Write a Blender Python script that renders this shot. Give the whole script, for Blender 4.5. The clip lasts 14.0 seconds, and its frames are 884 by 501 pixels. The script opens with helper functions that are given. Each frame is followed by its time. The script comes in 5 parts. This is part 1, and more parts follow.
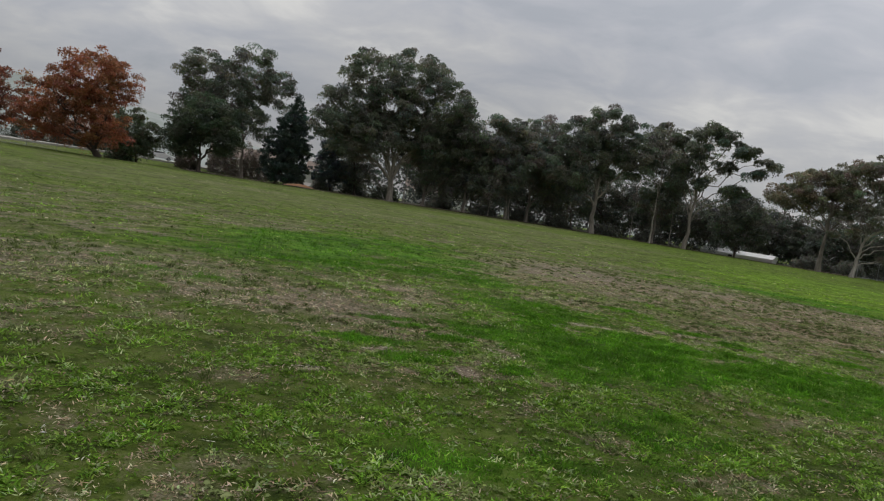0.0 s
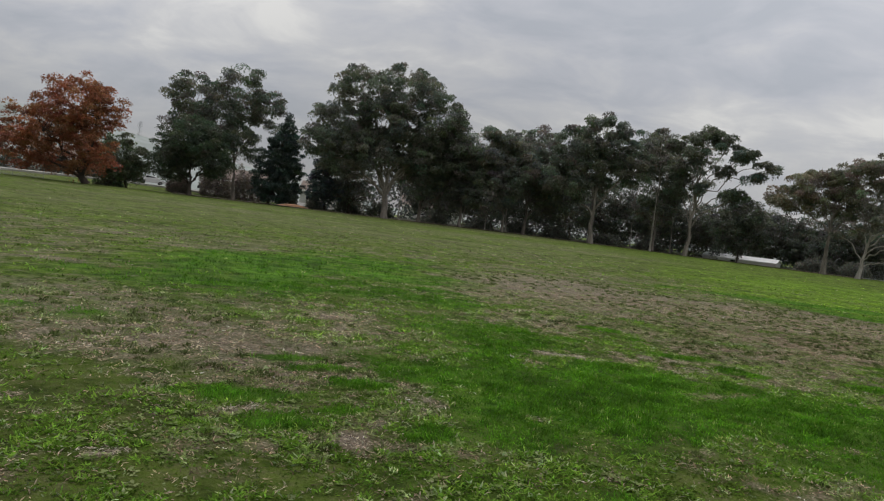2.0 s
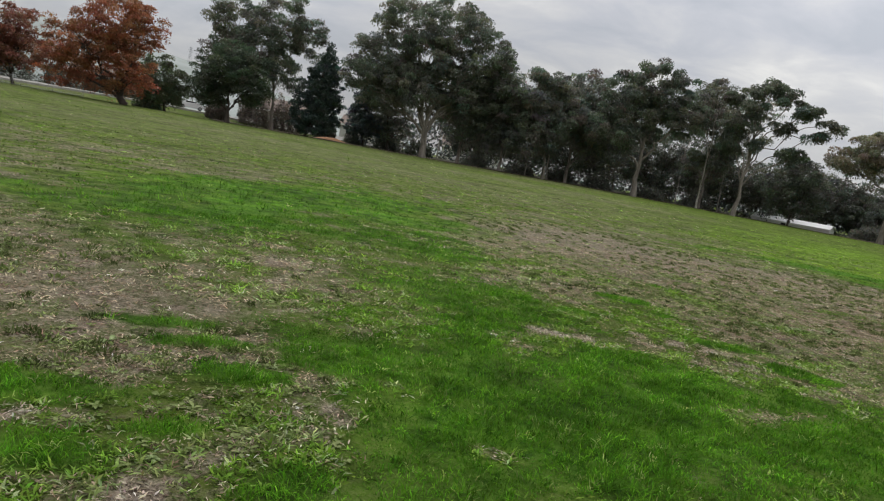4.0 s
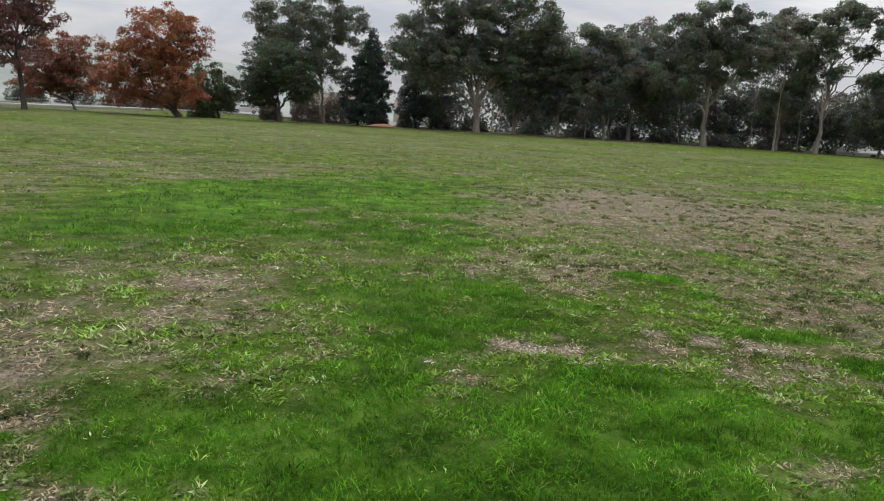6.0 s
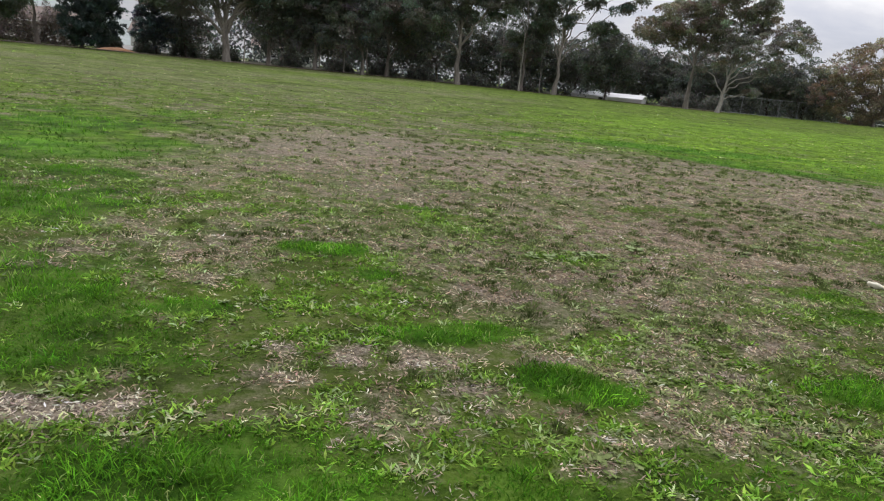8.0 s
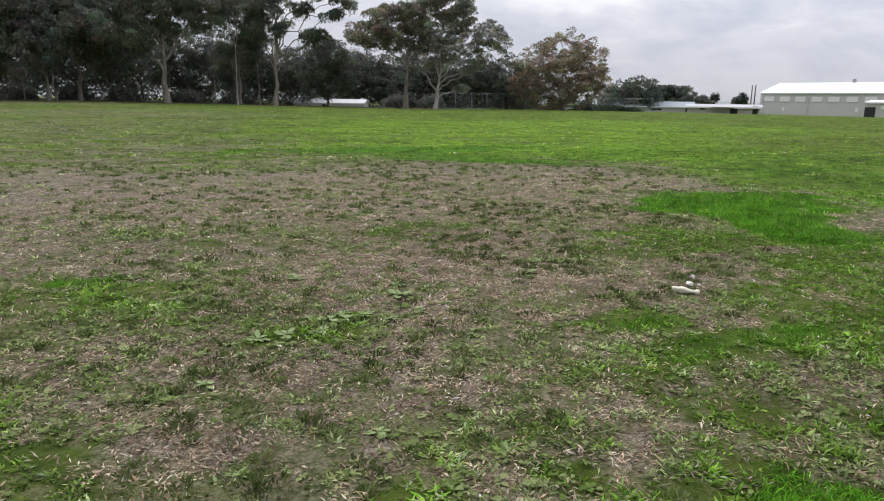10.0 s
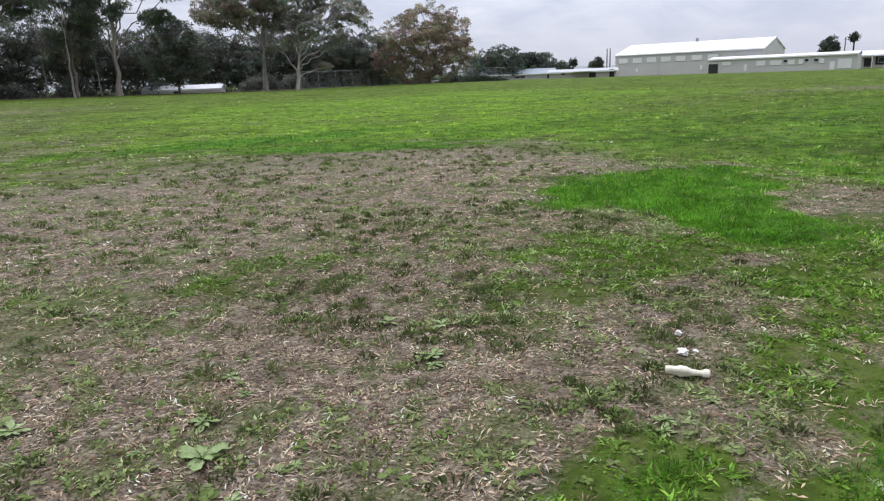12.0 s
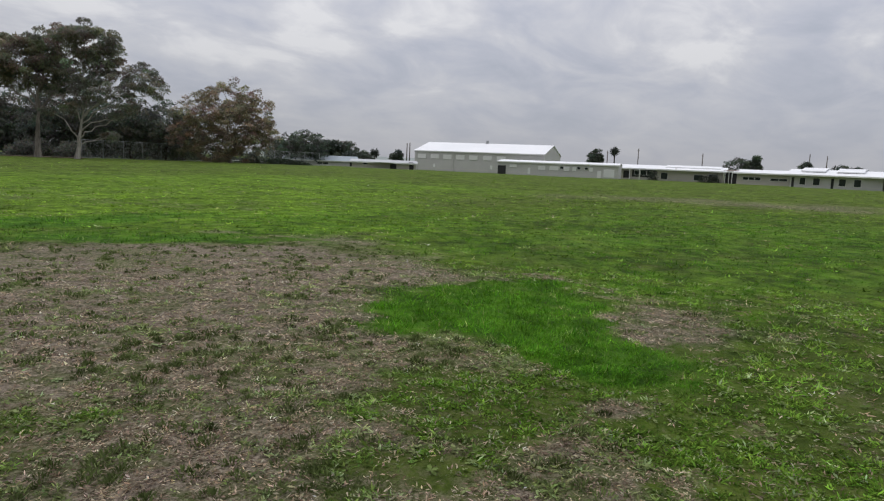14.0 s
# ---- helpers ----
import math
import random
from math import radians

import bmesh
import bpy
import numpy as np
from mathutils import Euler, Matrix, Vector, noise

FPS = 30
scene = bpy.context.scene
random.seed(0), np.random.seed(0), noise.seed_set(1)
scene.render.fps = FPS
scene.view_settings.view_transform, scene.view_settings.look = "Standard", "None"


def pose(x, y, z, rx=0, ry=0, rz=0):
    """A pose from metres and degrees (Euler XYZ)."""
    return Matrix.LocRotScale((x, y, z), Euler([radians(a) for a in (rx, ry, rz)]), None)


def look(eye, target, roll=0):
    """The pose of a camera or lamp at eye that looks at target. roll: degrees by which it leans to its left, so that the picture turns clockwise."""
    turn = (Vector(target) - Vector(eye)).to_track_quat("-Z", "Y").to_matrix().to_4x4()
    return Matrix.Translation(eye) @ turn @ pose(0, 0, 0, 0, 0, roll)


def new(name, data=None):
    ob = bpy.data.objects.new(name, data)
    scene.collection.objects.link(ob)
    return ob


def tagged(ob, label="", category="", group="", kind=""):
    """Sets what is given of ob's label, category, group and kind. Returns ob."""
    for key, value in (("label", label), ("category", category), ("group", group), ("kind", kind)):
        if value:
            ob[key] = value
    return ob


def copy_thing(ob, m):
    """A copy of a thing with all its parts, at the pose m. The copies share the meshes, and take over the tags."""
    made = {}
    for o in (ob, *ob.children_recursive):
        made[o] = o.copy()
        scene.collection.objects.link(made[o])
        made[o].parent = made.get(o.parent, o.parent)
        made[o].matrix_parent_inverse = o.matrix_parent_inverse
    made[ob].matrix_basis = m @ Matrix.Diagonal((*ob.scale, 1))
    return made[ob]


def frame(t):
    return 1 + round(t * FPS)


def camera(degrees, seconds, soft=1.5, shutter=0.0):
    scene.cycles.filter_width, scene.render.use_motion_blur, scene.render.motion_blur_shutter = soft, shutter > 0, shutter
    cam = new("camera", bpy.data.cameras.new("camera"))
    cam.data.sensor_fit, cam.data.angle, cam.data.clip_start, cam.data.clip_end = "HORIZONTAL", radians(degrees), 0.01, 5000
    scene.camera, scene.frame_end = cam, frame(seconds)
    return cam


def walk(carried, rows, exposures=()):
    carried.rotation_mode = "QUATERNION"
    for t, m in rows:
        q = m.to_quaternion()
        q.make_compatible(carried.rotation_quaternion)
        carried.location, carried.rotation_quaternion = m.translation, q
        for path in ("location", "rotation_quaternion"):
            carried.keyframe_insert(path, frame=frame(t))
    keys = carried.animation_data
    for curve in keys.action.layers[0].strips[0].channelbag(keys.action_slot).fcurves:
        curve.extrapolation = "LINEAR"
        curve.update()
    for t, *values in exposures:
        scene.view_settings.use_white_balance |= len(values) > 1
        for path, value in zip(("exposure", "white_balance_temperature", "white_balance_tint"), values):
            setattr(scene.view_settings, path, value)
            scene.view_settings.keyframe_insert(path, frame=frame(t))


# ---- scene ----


def aim(x, y, z, yaw, pitch, roll):
    """A pose from a place, a turn to the left of north, a tilt upward and a lean."""
    a, b = radians(yaw), radians(pitch)
    ahead = Vector((-math.sin(a) * math.cos(b), math.cos(a) * math.cos(b), math.sin(b)))
    return look((x, y, z), Vector((x, y, z)) + ahead, roll)


PATH = [
    (0.0, 0.155, -0.008, 1.533, 2.95, -3.76, 8.79),
    (0.5, 0.363, 0.422, 1.530, 7.44, -3.71, 7.67),
    (1.0, 0.579, 0.932, 1.548, 9.52, -6.92, 9.45),
    (1.5, 0.740, 1.425, 1.570, 6.29, -5.17, 9.57),
    (2.0, 0.936, 1.862, 1.557, 3.34, -2.50, 6.73),
    (2.5, 1.055, 2.338, 1.551, 3.14, -3.63, 7.42),
    (3.0, 1.157, 2.827, 1.581, -2.64, -5.15, 10.48),
    (3.5, 1.298, 3.455, 1.553, 3.17, -6.36, 9.14),
    (4.0, 1.478, 4.054, 1.510, 5.93, -7.72, 10.17),
    (4.2, 1.560, 4.320, 1.526, 6.83, -8.90, 8.92),
    (6.3, 2.475, 6.291, 1.529, 11.84, -10.31, 2.90),
    (6.5, 2.550, 6.514, 1.531, 9.63, -9.97, 4.03),
    (7.0, 2.759, 7.022, 1.569, 2.27, -9.62, 5.53),
    (7.5, 3.004, 7.385, 1.570, 2.09, -8.84, 2.58),
    (8.0, 3.289, 7.861, 1.531, -8.04, -14.22, 5.41),
    (8.5, 3.475, 8.249, 1.525, -19.30, -11.83, 6.46),
    (9.0, 3.665, 8.755, 1.535, -19.23, -11.74, 2.78),
    (9.2, 3.703, 8.972, 1.513, -19.89, -11.68, 2.96),
    (11.3, 4.890, 11.142, 1.414, -43.77, -15.03, -4.41),
    (11.5, 5.032, 11.326, 1.434, -37.57, -14.26, -5.57),
    (12.0, 5.361, 11.764, 1.452, -39.56, -14.40, -2.37),
    (12.5, 5.665, 12.115, 1.573, -52.87, -11.72, 2.13),
    (13.0, 5.831, 12.441, 1.625, -54.71, -10.63, 1.93),
    (13.5, 5.856, 12.632, 1.647, -56.89, -8.99, 2.42),
    (14.0, 5.895, 12.651, 1.643, -56.68, -7.38, 2.23),
]
cam = camera(65.96, 14.0, soft=1.2)
walk(cam, [(t, aim(*p)) for t, *p in PATH],
     [(0, -0.24, 6600, 10), (1.0, -0.02, 6600, 10), (1.5, -0.1, 6600, 10), (2.0, -0.16, 6600, 10), (3, -0.14, 6600, 10), (3.5, -0.04, 6600, 10), (4.2, 0.24, 6600, 10), (6.3, 0.4, 6550, 11), (7.0, 0.36, 6550, 12), (7.5, 0.1, 6550, 12), (8.0, 0.45, 6350, 14), (8.5, 0.5, 6400, 14), (9.2, 0.34, 6400, 14), (11.3, 0.58, 6000, 16), (12.0, 0.56, 6000, 16), (12.5, 0.04, 6250, 14), (14, -0.1, 6300, 13)])

# ---- world and light: an overcast sky, brighter overhead and round the veiled sun ----
SUN_AZ, SUN_EL = radians(24), radians(52)      # turned to the left of north, above the horizon
SUN_DIR = Vector((-math.sin(SUN_AZ) * math.cos(SUN_EL), math.cos(SUN_AZ) * math.cos(SUN_EL), math.sin(SUN_EL)))


def add(nt, kind, **values):
    """A node with its inputs (by name or number) and attributes set."""
    n = nt.nodes.new(kind)
    for key, v in values.items():
        if key.startswith("i_"):
            n.inputs[int(key[2:])].default_value = v
        else:
            n.inputs[key.replace("__", " ")].default_value = v
    return n


def math_node(nt, op, a=None, b=None, c=None, clamp=False):
    n = nt.nodes.new("ShaderNodeMath")
    n.operation, n.use_clamp = op, clamp
    for k, v in enumerate((a, b, c)):
        if v is None:
            continue
        if isinstance(v, (int, float)):
            n.inputs[k].default_value = v
        else:
            nt.links.new(v, n.inputs[k])
    return n.outputs[0]


def mix_color(nt, fac, a, b, blend="MIX"):
    n = nt.nodes.new("ShaderNodeMix")
    n.data_type, n.blend_type = "RGBA", blend
    for k, v in ((0, fac), (6, a), (7, b)):
        if isinstance(v, (int, float)):
            n.inputs[k].default_value = v
        elif isinstance(v, tuple):
            n.inputs[k].default_value = (*v[:3], 1)
        else:
            nt.links.new(v, n.inputs[k])
    return n.outputs[2]


def ramp(nt, fac, stops):
    n = nt.nodes.new("ShaderNodeValToRGB")
    el = n.color_ramp.elements
    while len(el) < len(stops):
        el.new(0.5)
    for e, (p, c) in zip(el, stops):
        e.position = p
        e.color = (c, c, c, 1) if isinstance(c, (int, float)) else (*c, 1)
    nt.links.new(fac, n.inputs[0])
    return n.outputs[0]


world = bpy.data.worlds.new("overcast_sky")
scene.world = world
world.use_nodes = True
wt = world.node_tree
wt.nodes.clear()
coord = wt.nodes.new("ShaderNodeTexCoord").outputs["Generated"]
split = wt.nodes.new("ShaderNodeSeparateXYZ")
wt.links.new(coord, split.inputs[0])
up = math_node(wt, "MAXIMUM", split.outputs[2], 0.0)
# cloud deck: the direction laid out on a flat layer overhead
height = math_node(wt, "ADD", up, 0.26)
flat = wt.nodes.new("ShaderNodeCombineXYZ")
wt.links.new(math_node(wt, "DIVIDE", split.outputs[0], height), flat.inputs[0])
wt.links.new(math_node(wt, "DIVIDE", split.outputs[1], height), flat.inputs[1])
turned = wt.nodes.new("ShaderNodeMapping")
turned.inputs["Rotation"].default_value = (0, 0, radians(35))
turned.inputs["Scale"].default_value = (0.95, 1.2, 1)
turned.inputs["Location"].default_value = (3.1, 1.7, 0)
wt.links.new(flat.outputs[0], turned.inputs[0])
big = add(wt, "ShaderNodeTexNoise", Scale=1.05, Detail=6.0, Roughness=0.5, Distortion=0.35)
wt.links.new(turned.outputs[0], big.inputs["Vector"])
small = add(wt, "ShaderNodeTexNoise", Scale=3.0, Detail=6.0, Roughness=0.55, Distortion=0.4)
wt.links.new(turned.outputs[0], small.inputs["Vector"])
puffs = math_node(wt, "ADD", math_node(wt, "MULTIPLY", big.outputs[0], 0.55), math_node(wt, "MULTIPLY", small.outputs[0], 0.66))
# towards the horizon the deck blurs into an even haze
clear_air = math_node(wt, "MULTIPLY_ADD", up, 5.5, 0.2, clamp=True)
cloud = math_node(wt, "MULTIPLY_ADD", math_node(wt, "SUBTRACT", puffs, 0.605), clear_air, 0.5)
shade = ramp(wt, cloud, [(0.36, (0.80, 0.845, 0.93)), (0.45, (0.91, 0.94, 1.02)), (0.55, (1.08, 1.09, 1.12)), (0.64, (1.34, 1.335, 1.31))])
# overcast gradient from the horizon to overhead, and the glow round the veiled sun
east = math_node(wt, "MULTIPLY", split.outputs[0], 0.16)
deck = math_node(wt, "ADD", math_node(wt, "MULTIPLY", up, 0.85), math_node(wt, "ADD", east, 0.295))
sun_dot = wt.nodes.new("ShaderNodeVectorMath")
sun_dot.operation = "DOT_PRODUCT"
wt.links.new(coord, sun_dot.inputs[0])
sun_dot.inputs[1].default_value = SUN_DIR
glow = math_node(wt, "MULTIPLY", math_node(wt, "POWER", math_node(wt, "MAXIMUM", sun_dot.outputs["Value"], 0.0), 9.0), 0.30)


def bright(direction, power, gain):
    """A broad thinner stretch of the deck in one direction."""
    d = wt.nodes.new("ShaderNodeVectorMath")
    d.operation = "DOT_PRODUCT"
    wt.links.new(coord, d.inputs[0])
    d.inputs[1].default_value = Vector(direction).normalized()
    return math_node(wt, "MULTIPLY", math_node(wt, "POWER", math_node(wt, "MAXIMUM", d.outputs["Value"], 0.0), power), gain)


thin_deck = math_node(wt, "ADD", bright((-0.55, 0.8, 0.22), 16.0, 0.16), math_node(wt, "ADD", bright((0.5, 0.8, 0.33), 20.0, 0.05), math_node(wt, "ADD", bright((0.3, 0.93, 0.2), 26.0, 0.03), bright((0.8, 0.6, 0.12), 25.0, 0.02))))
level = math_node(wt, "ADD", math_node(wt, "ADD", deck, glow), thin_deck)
clouds = wt.nodes.new("ShaderNodeVectorMath")
clouds.operation = "SCALE"
wt.links.new(shade, clouds.inputs[0])
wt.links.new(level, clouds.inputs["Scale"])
sky = wt.nodes.new("ShaderNodeTexSky")
sky.sky_type, sky.sun_disc, sky.sun_elevation, sky.sun_rotation = "NISHITA", False, SUN_EL, -SUN_AZ
clear = wt.nodes.new("ShaderNodeVectorMath")
clear.operation = "SCALE"
clear.inputs["Scale"].default_value = 0.1
wt.links.new(sky.outputs[0], clear.inputs[0])
back = wt.nodes.new("ShaderNodeBackground")
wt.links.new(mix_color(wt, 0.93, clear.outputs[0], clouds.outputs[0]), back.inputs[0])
back.inputs[1].default_value = 1.0
wt.links.new(back.outputs[0], wt.nodes.new("ShaderNodeOutputWorld").inputs[0])

sun = new("sun", bpy.data.lights.new("sun", "SUN"))
sun.data.energy, sun.data.angle, sun.data.color = 1.2, radians(18), (1.0, 0.96, 0.9)
sun.matrix_world = look((0, 0, 60), Vector((0, 0, 60)) - SUN_DIR)

# ---- materials ----
def material(name):
    m = bpy.data.materials.new(name)
    m.use_nodes = True
    nt = m.node_tree
    return m, nt, nt.nodes["Principled BSDF"]


def object_coords(nt, scale=1.0):
    c = nt.nodes.new("ShaderNodeTexCoord")
    mp = nt.nodes.new("ShaderNodeMapping")
    mp.inputs["Scale"].default_value = (scale,) * 3 if isinstance(scale, (int, float)) else scale
    nt.links.new(c.outputs["Object"], mp.inputs[0])
    return mp.outputs[0]


def noise_node(nt, vec, scale, detail=4.0, rough=0.6):
    n = add(nt, "ShaderNodeTexNoise", Scale=scale, Detail=detail, Roughness=rough)
    nt.links.new(vec, n.inputs["Vector"])
    return n.outputs[0]


def bump(nt, bsdf, height_socket, strength, distance):
    b = nt.nodes.new("ShaderNodeBump")
    b.inputs["Strength"].default_value, b.inputs["Distance"].default_value = strength, distance
    nt.links.new(height_socket, b.inputs["Height"])
    nt.links.new(b.outputs[0], bsdf.inputs["Normal"])


def leaf_material(name, through_light, rough=0.6, gloss=0.25):
    """Foliage: each leaf's own colour, and some light coming through it."""
    m, nt, bsdf = material(name)
    tint = nt.nodes.new("ShaderNodeAttribute")
    tint.attribute_name = "tint"
    nt.links.new(tint.outputs["Color"], bsdf.inputs["Base Color"])
    bsdf.inputs["Roughness"].default_value = rough
    bsdf.inputs["Specular IOR Level"].default_value = gloss
    tr = nt.nodes.new("ShaderNodeBsdfTranslucent")
    nt.links.new(tint.outputs["Color"], tr.inputs[0])
    mx = nt.nodes.new("ShaderNodeMixShader")
    mx.inputs[0].default_value = through_light
    nt.links.new(bsdf.outputs[0], mx.inputs[1])
    nt.links.new(tr.outputs[0], mx.inputs[2])
    nt.links.new(mx.outputs[0], nt.nodes["Material Output"].inputs[0])
    return m


def worn_material(name, color, other, scale, rough=0.8, relief=0.3, depth=0.01, metal=0.0, lo=0.35, hi=0.7):
    """A surface of two mottled tones at two scales, with fine relief."""
    m, nt, bsdf = material(name)
    v = object_coords(nt)
    a, b = noise_node(nt, v, scale, 5), noise_node(nt, v, scale * 9, 4)
    f = math_node(nt, "ADD", math_node(nt, "MULTIPLY", a, 0.65), math_node(nt, "MULTIPLY", b, 0.35))
    nt.links.new(mix_color(nt, ramp(nt, f, [(lo, 0.0), (hi, 1.0)]), color, other), bsdf.inputs["Base Color"])
    bsdf.inputs["Roughness"].default_value, bsdf.inputs["Metallic"].default_value = rough, metal
    bump(nt, bsdf, b, relief, depth)
    return m


def bark_material(name, pale, dark):
    m, nt, bsdf = material(name)
    v = object_coords(nt, (1, 1, 0.22))
    a, b = noise_node(nt, v, 1.6, 5), noise_node(nt, v, 9, 5)
    f = math_node(nt, "ADD", math_node(nt, "MULTIPLY", a, 0.6), math_node(nt, "MULTIPLY", b, 0.4))
    nt.links.new(mix_color(nt, ramp(nt, f, [(0.38, 0.0), (0.62, 1.0)]), dark, pale), bsdf.inputs["Base Color"])
    bsdf.inputs["Roughness"].default_value = 0.9
    bump(nt, bsdf, b, 0.7, 0.04)
    return m


LEAF = leaf_material("tree_leaf", 0.55, 0.45, 0.75)
BLADE = leaf_material("grass_blade", 0.35, 0.7, 0.06)
BARK_GUM = bark_material("gum_bark", (0.29, 0.255, 0.215), (0.125, 0.108, 0.092))
BARK_PALE = bark_material("pale_gum_bark", (0.46, 0.43, 0.38), (0.24, 0.215, 0.185))
BARK_DARK = bark_material("dark_bark", (0.09, 0.07, 0.055), (0.04, 0.032, 0.026))


def ground_material():
    """Soil, thatch and short turf: 'dry' and 'lush' say how much of each grows where."""
    m, nt, bsdf = material("turf_ground")
    v = object_coords(nt)
    dry = nt.nodes.new("ShaderNodeAttribute")
    dry.attribute_name = "turf"
    sep = nt.nodes.new("ShaderNodeSeparateColor")
    nt.links.new(dry.outputs["Color"], sep.inputs[0])
    d, l, yel = sep.outputs[0], sep.outputs[1], sep.outputs[2]
    broad, mid = noise_node(nt, v, 0.35, 6, 0.6), noise_node(nt, v, 2.2, 6, 0.65)
    fine, grit = noise_node(nt, v, 14, 6, 0.7), noise_node(nt, v, 60, 4, 0.7)
    streaks = noise_node(nt, object_coords(nt, (0.35, 1.4, 1)), 0.5, 6, 0.65)
    blend = math_node(nt, "ADD", math_node(nt, "MULTIPLY", mid, 0.5), math_node(nt, "MULTIPLY", fine, 0.5))
    green = mix_color(nt, ramp(nt, blend, [(0.4, 0.0), (0.6, 1.0)]), (0.036, 0.062, 0.006), (0.115, 0.175, 0.015))
    green = mix_color(nt, ramp(nt, streaks, [(0.42, 0.0), (0.64, 0.7)]), green, (0.085, 0.11, 0.022))
    lush = mix_color(nt, ramp(nt, blend, [(0.4, 0.0), (0.6, 1.0)]), (0.030, 0.09, 0.005), (0.09, 0.21, 0.012))
    gold = mix_color(nt, ramp(nt, blend, [(0.4, 0.0), (0.6, 1.0)]), (0.055, 0.115, 0.008), (0.155, 0.262, 0.016))
    chaff = math_node(nt, "ADD", math_node(nt, "MULTIPLY", fine, 0.45), math_node(nt, "MULTIPLY", grit, 0.55))
    straw = mix_color(nt, ramp(nt, chaff, [(0.42, 0.0), (0.58, 1.0)]), (0.065, 0.048, 0.036), (0.37, 0.315, 0.235))
    soil = mix_color(nt, ramp(nt, grit, [(0.42, 0.0), (0.6, 1.0)]), (0.075, 0.052, 0.04), (0.15, 0.11, 0.085))
    straw = mix_color(nt, ramp(nt, mid, [(0.5, 0.0), (0.7, 0.5)]), straw, soil)
    turf = mix_color(nt, l, mix_color(nt, yel, green, gold), lush)
    clumps = math_node(nt, "ADD", math_node(nt, "MULTIPLY", mid, 0.5), math_node(nt, "MULTIPLY", broad, 0.5))
    turf = mix_color(nt, 1.0, turf, ramp(nt, clumps, [(0.36, 0.42), (0.5, 0.95), (0.64, 1.5)]), "MULTIPLY")
    speck = math_node(nt, "ADD", math_node(nt, "MULTIPLY", mid, 0.45), math_node(nt, "MULTIPLY", fine, 0.55))
    edge = math_node(nt, "ADD", math_node(nt, "SUBTRACT", d, 0.5), math_node(nt, "MULTIPLY", math_node(nt, "SUBTRACT", speck, 0.5), 1.2))
    cover = ramp(nt, math_node(nt, "ADD", edge, 0.5), [(0.25, 0.0), (0.75, 1.0)])
    bare = nt.nodes.new("ShaderNodeAttribute")
    bare.attribute_name = "soil"
    earth = mix_color(nt, ramp(nt, grit, [(0.42, 0.0), (0.6, 1.0)]), (0.035, 0.029, 0.018), (0.125, 0.10, 0.07))
    gap = math_node(nt, "MULTIPLY", bare.outputs["Fac"], ramp(nt, speck, [(0.46, 0.0), (0.6, 0.6)]))
    nt.links.new(mix_color(nt, gap, mix_color(nt, cover, turf, straw), earth), bsdf.inputs["Base Color"])
    bsdf.inputs["Roughness"].default_value = 0.95
    bsdf.inputs["Specular IOR Level"].default_value = 0.1
    clod = math_node(nt, "ADD", math_node(nt, "MULTIPLY", mid, 4.0), math_node(nt, "ADD", fine, math_node(nt, "MULTIPLY", grit, 0.5)))
    bump(nt, bsdf, clod, 0.9, 0.04)
    return m


GROUND = ground_material()

# ---- ground ----
def lattice(ix, iy, seed):
    h = (ix.astype(np.int64) * 374761393 + iy.astype(np.int64) * 668265263 + seed * 1442695041) & 0x7FFFFFFF
    h = ((h ^ (h >> 13)) * 1274126177) & 0x7FFFFFFF
    return ((h ^ (h >> 16)) & 0xFFFF) / 65535.0


def value_noise(x, y, size, seed):
    """Smooth noise between 0 and 1 with features of that size in metres."""
    x, y = np.asarray(x) / size + 500.0, np.asarray(y) / size + 500.0
    ix, iy = np.floor(x), np.floor(y)
    fx, fy = x - ix, y - iy
    fx, fy = fx * fx * (3 - 2 * fx), fy * fy * (3 - 2 * fy)
    a, b = lattice(ix, iy, seed), lattice(ix + 1, iy, seed)
    c, d = lattice(ix, iy + 1, seed), lattice(ix + 1, iy + 1, seed)
    return (a * (1 - fx) + b * fx) * (1 - fy) + (c * (1 - fx) + d * fx) * fy


def rough_noise(x, y, size, seed):
    return sum(value_noise(x, y, size / 2**k, seed + k) / 2**k for k in range(4)) / 1.875


def smooth(v, lo, hi):
    t = np.clip((v - lo) / (hi - lo), 0, 1)
    return t * t * (3 - 2 * t)


def lie(x, y):
    """The height of the field: level where one walks, rising a little to the tree row, falling to the school."""
    x, y = np.asarray(x, float), np.asarray(y, float)
    far = smooth(np.hypot(x - 4, y - 9), 22, 112)
    rise = np.interp(x, [-70, 10, 50, 80, 150, 400], [0.95, 0.8, 0.28, 0.2, -0.5, -0.5])
    tuft = (rough_noise(x, y, 1.6, 5) - 0.5) * 0.07 * (1 - smooth(np.hypot(x - 4, y - 9), 30, 60))
    # a low bank carries the street behind the western trees
    bank = 0.8 * smooth(((y - 103) * 52 - (x + 62) * 30) / 60, 1, 9) * (1 - smooth(x, -36, -10))
    return far * rise + tuft + bank


def patch(x, y, cx, cy, rx, ry, turn, soft=0.8):
    """How much a point lies in an oval patch with ragged, fading edges."""
    c, s = math.cos(radians(turn)), math.sin(radians(turn))
    dx, dy = x - cx, y - cy
    r = np.hypot((dx * c + dy * s) / rx, (-dx * s + dy * c) / ry)
    share = np.zeros_like(r)
    k = r < 1.7 + soft * 0.5
    wob = (rough_noise(x[k], y[k], max(0.28, min(rx, ry) * 0.7), int(cx * 7 + cy * 13) % 97) - 0.5) * 1.3
    share[k] = 1 - smooth(r[k] + wob, 1 - soft * 0.7, 1 + soft * 0.5)
    return share


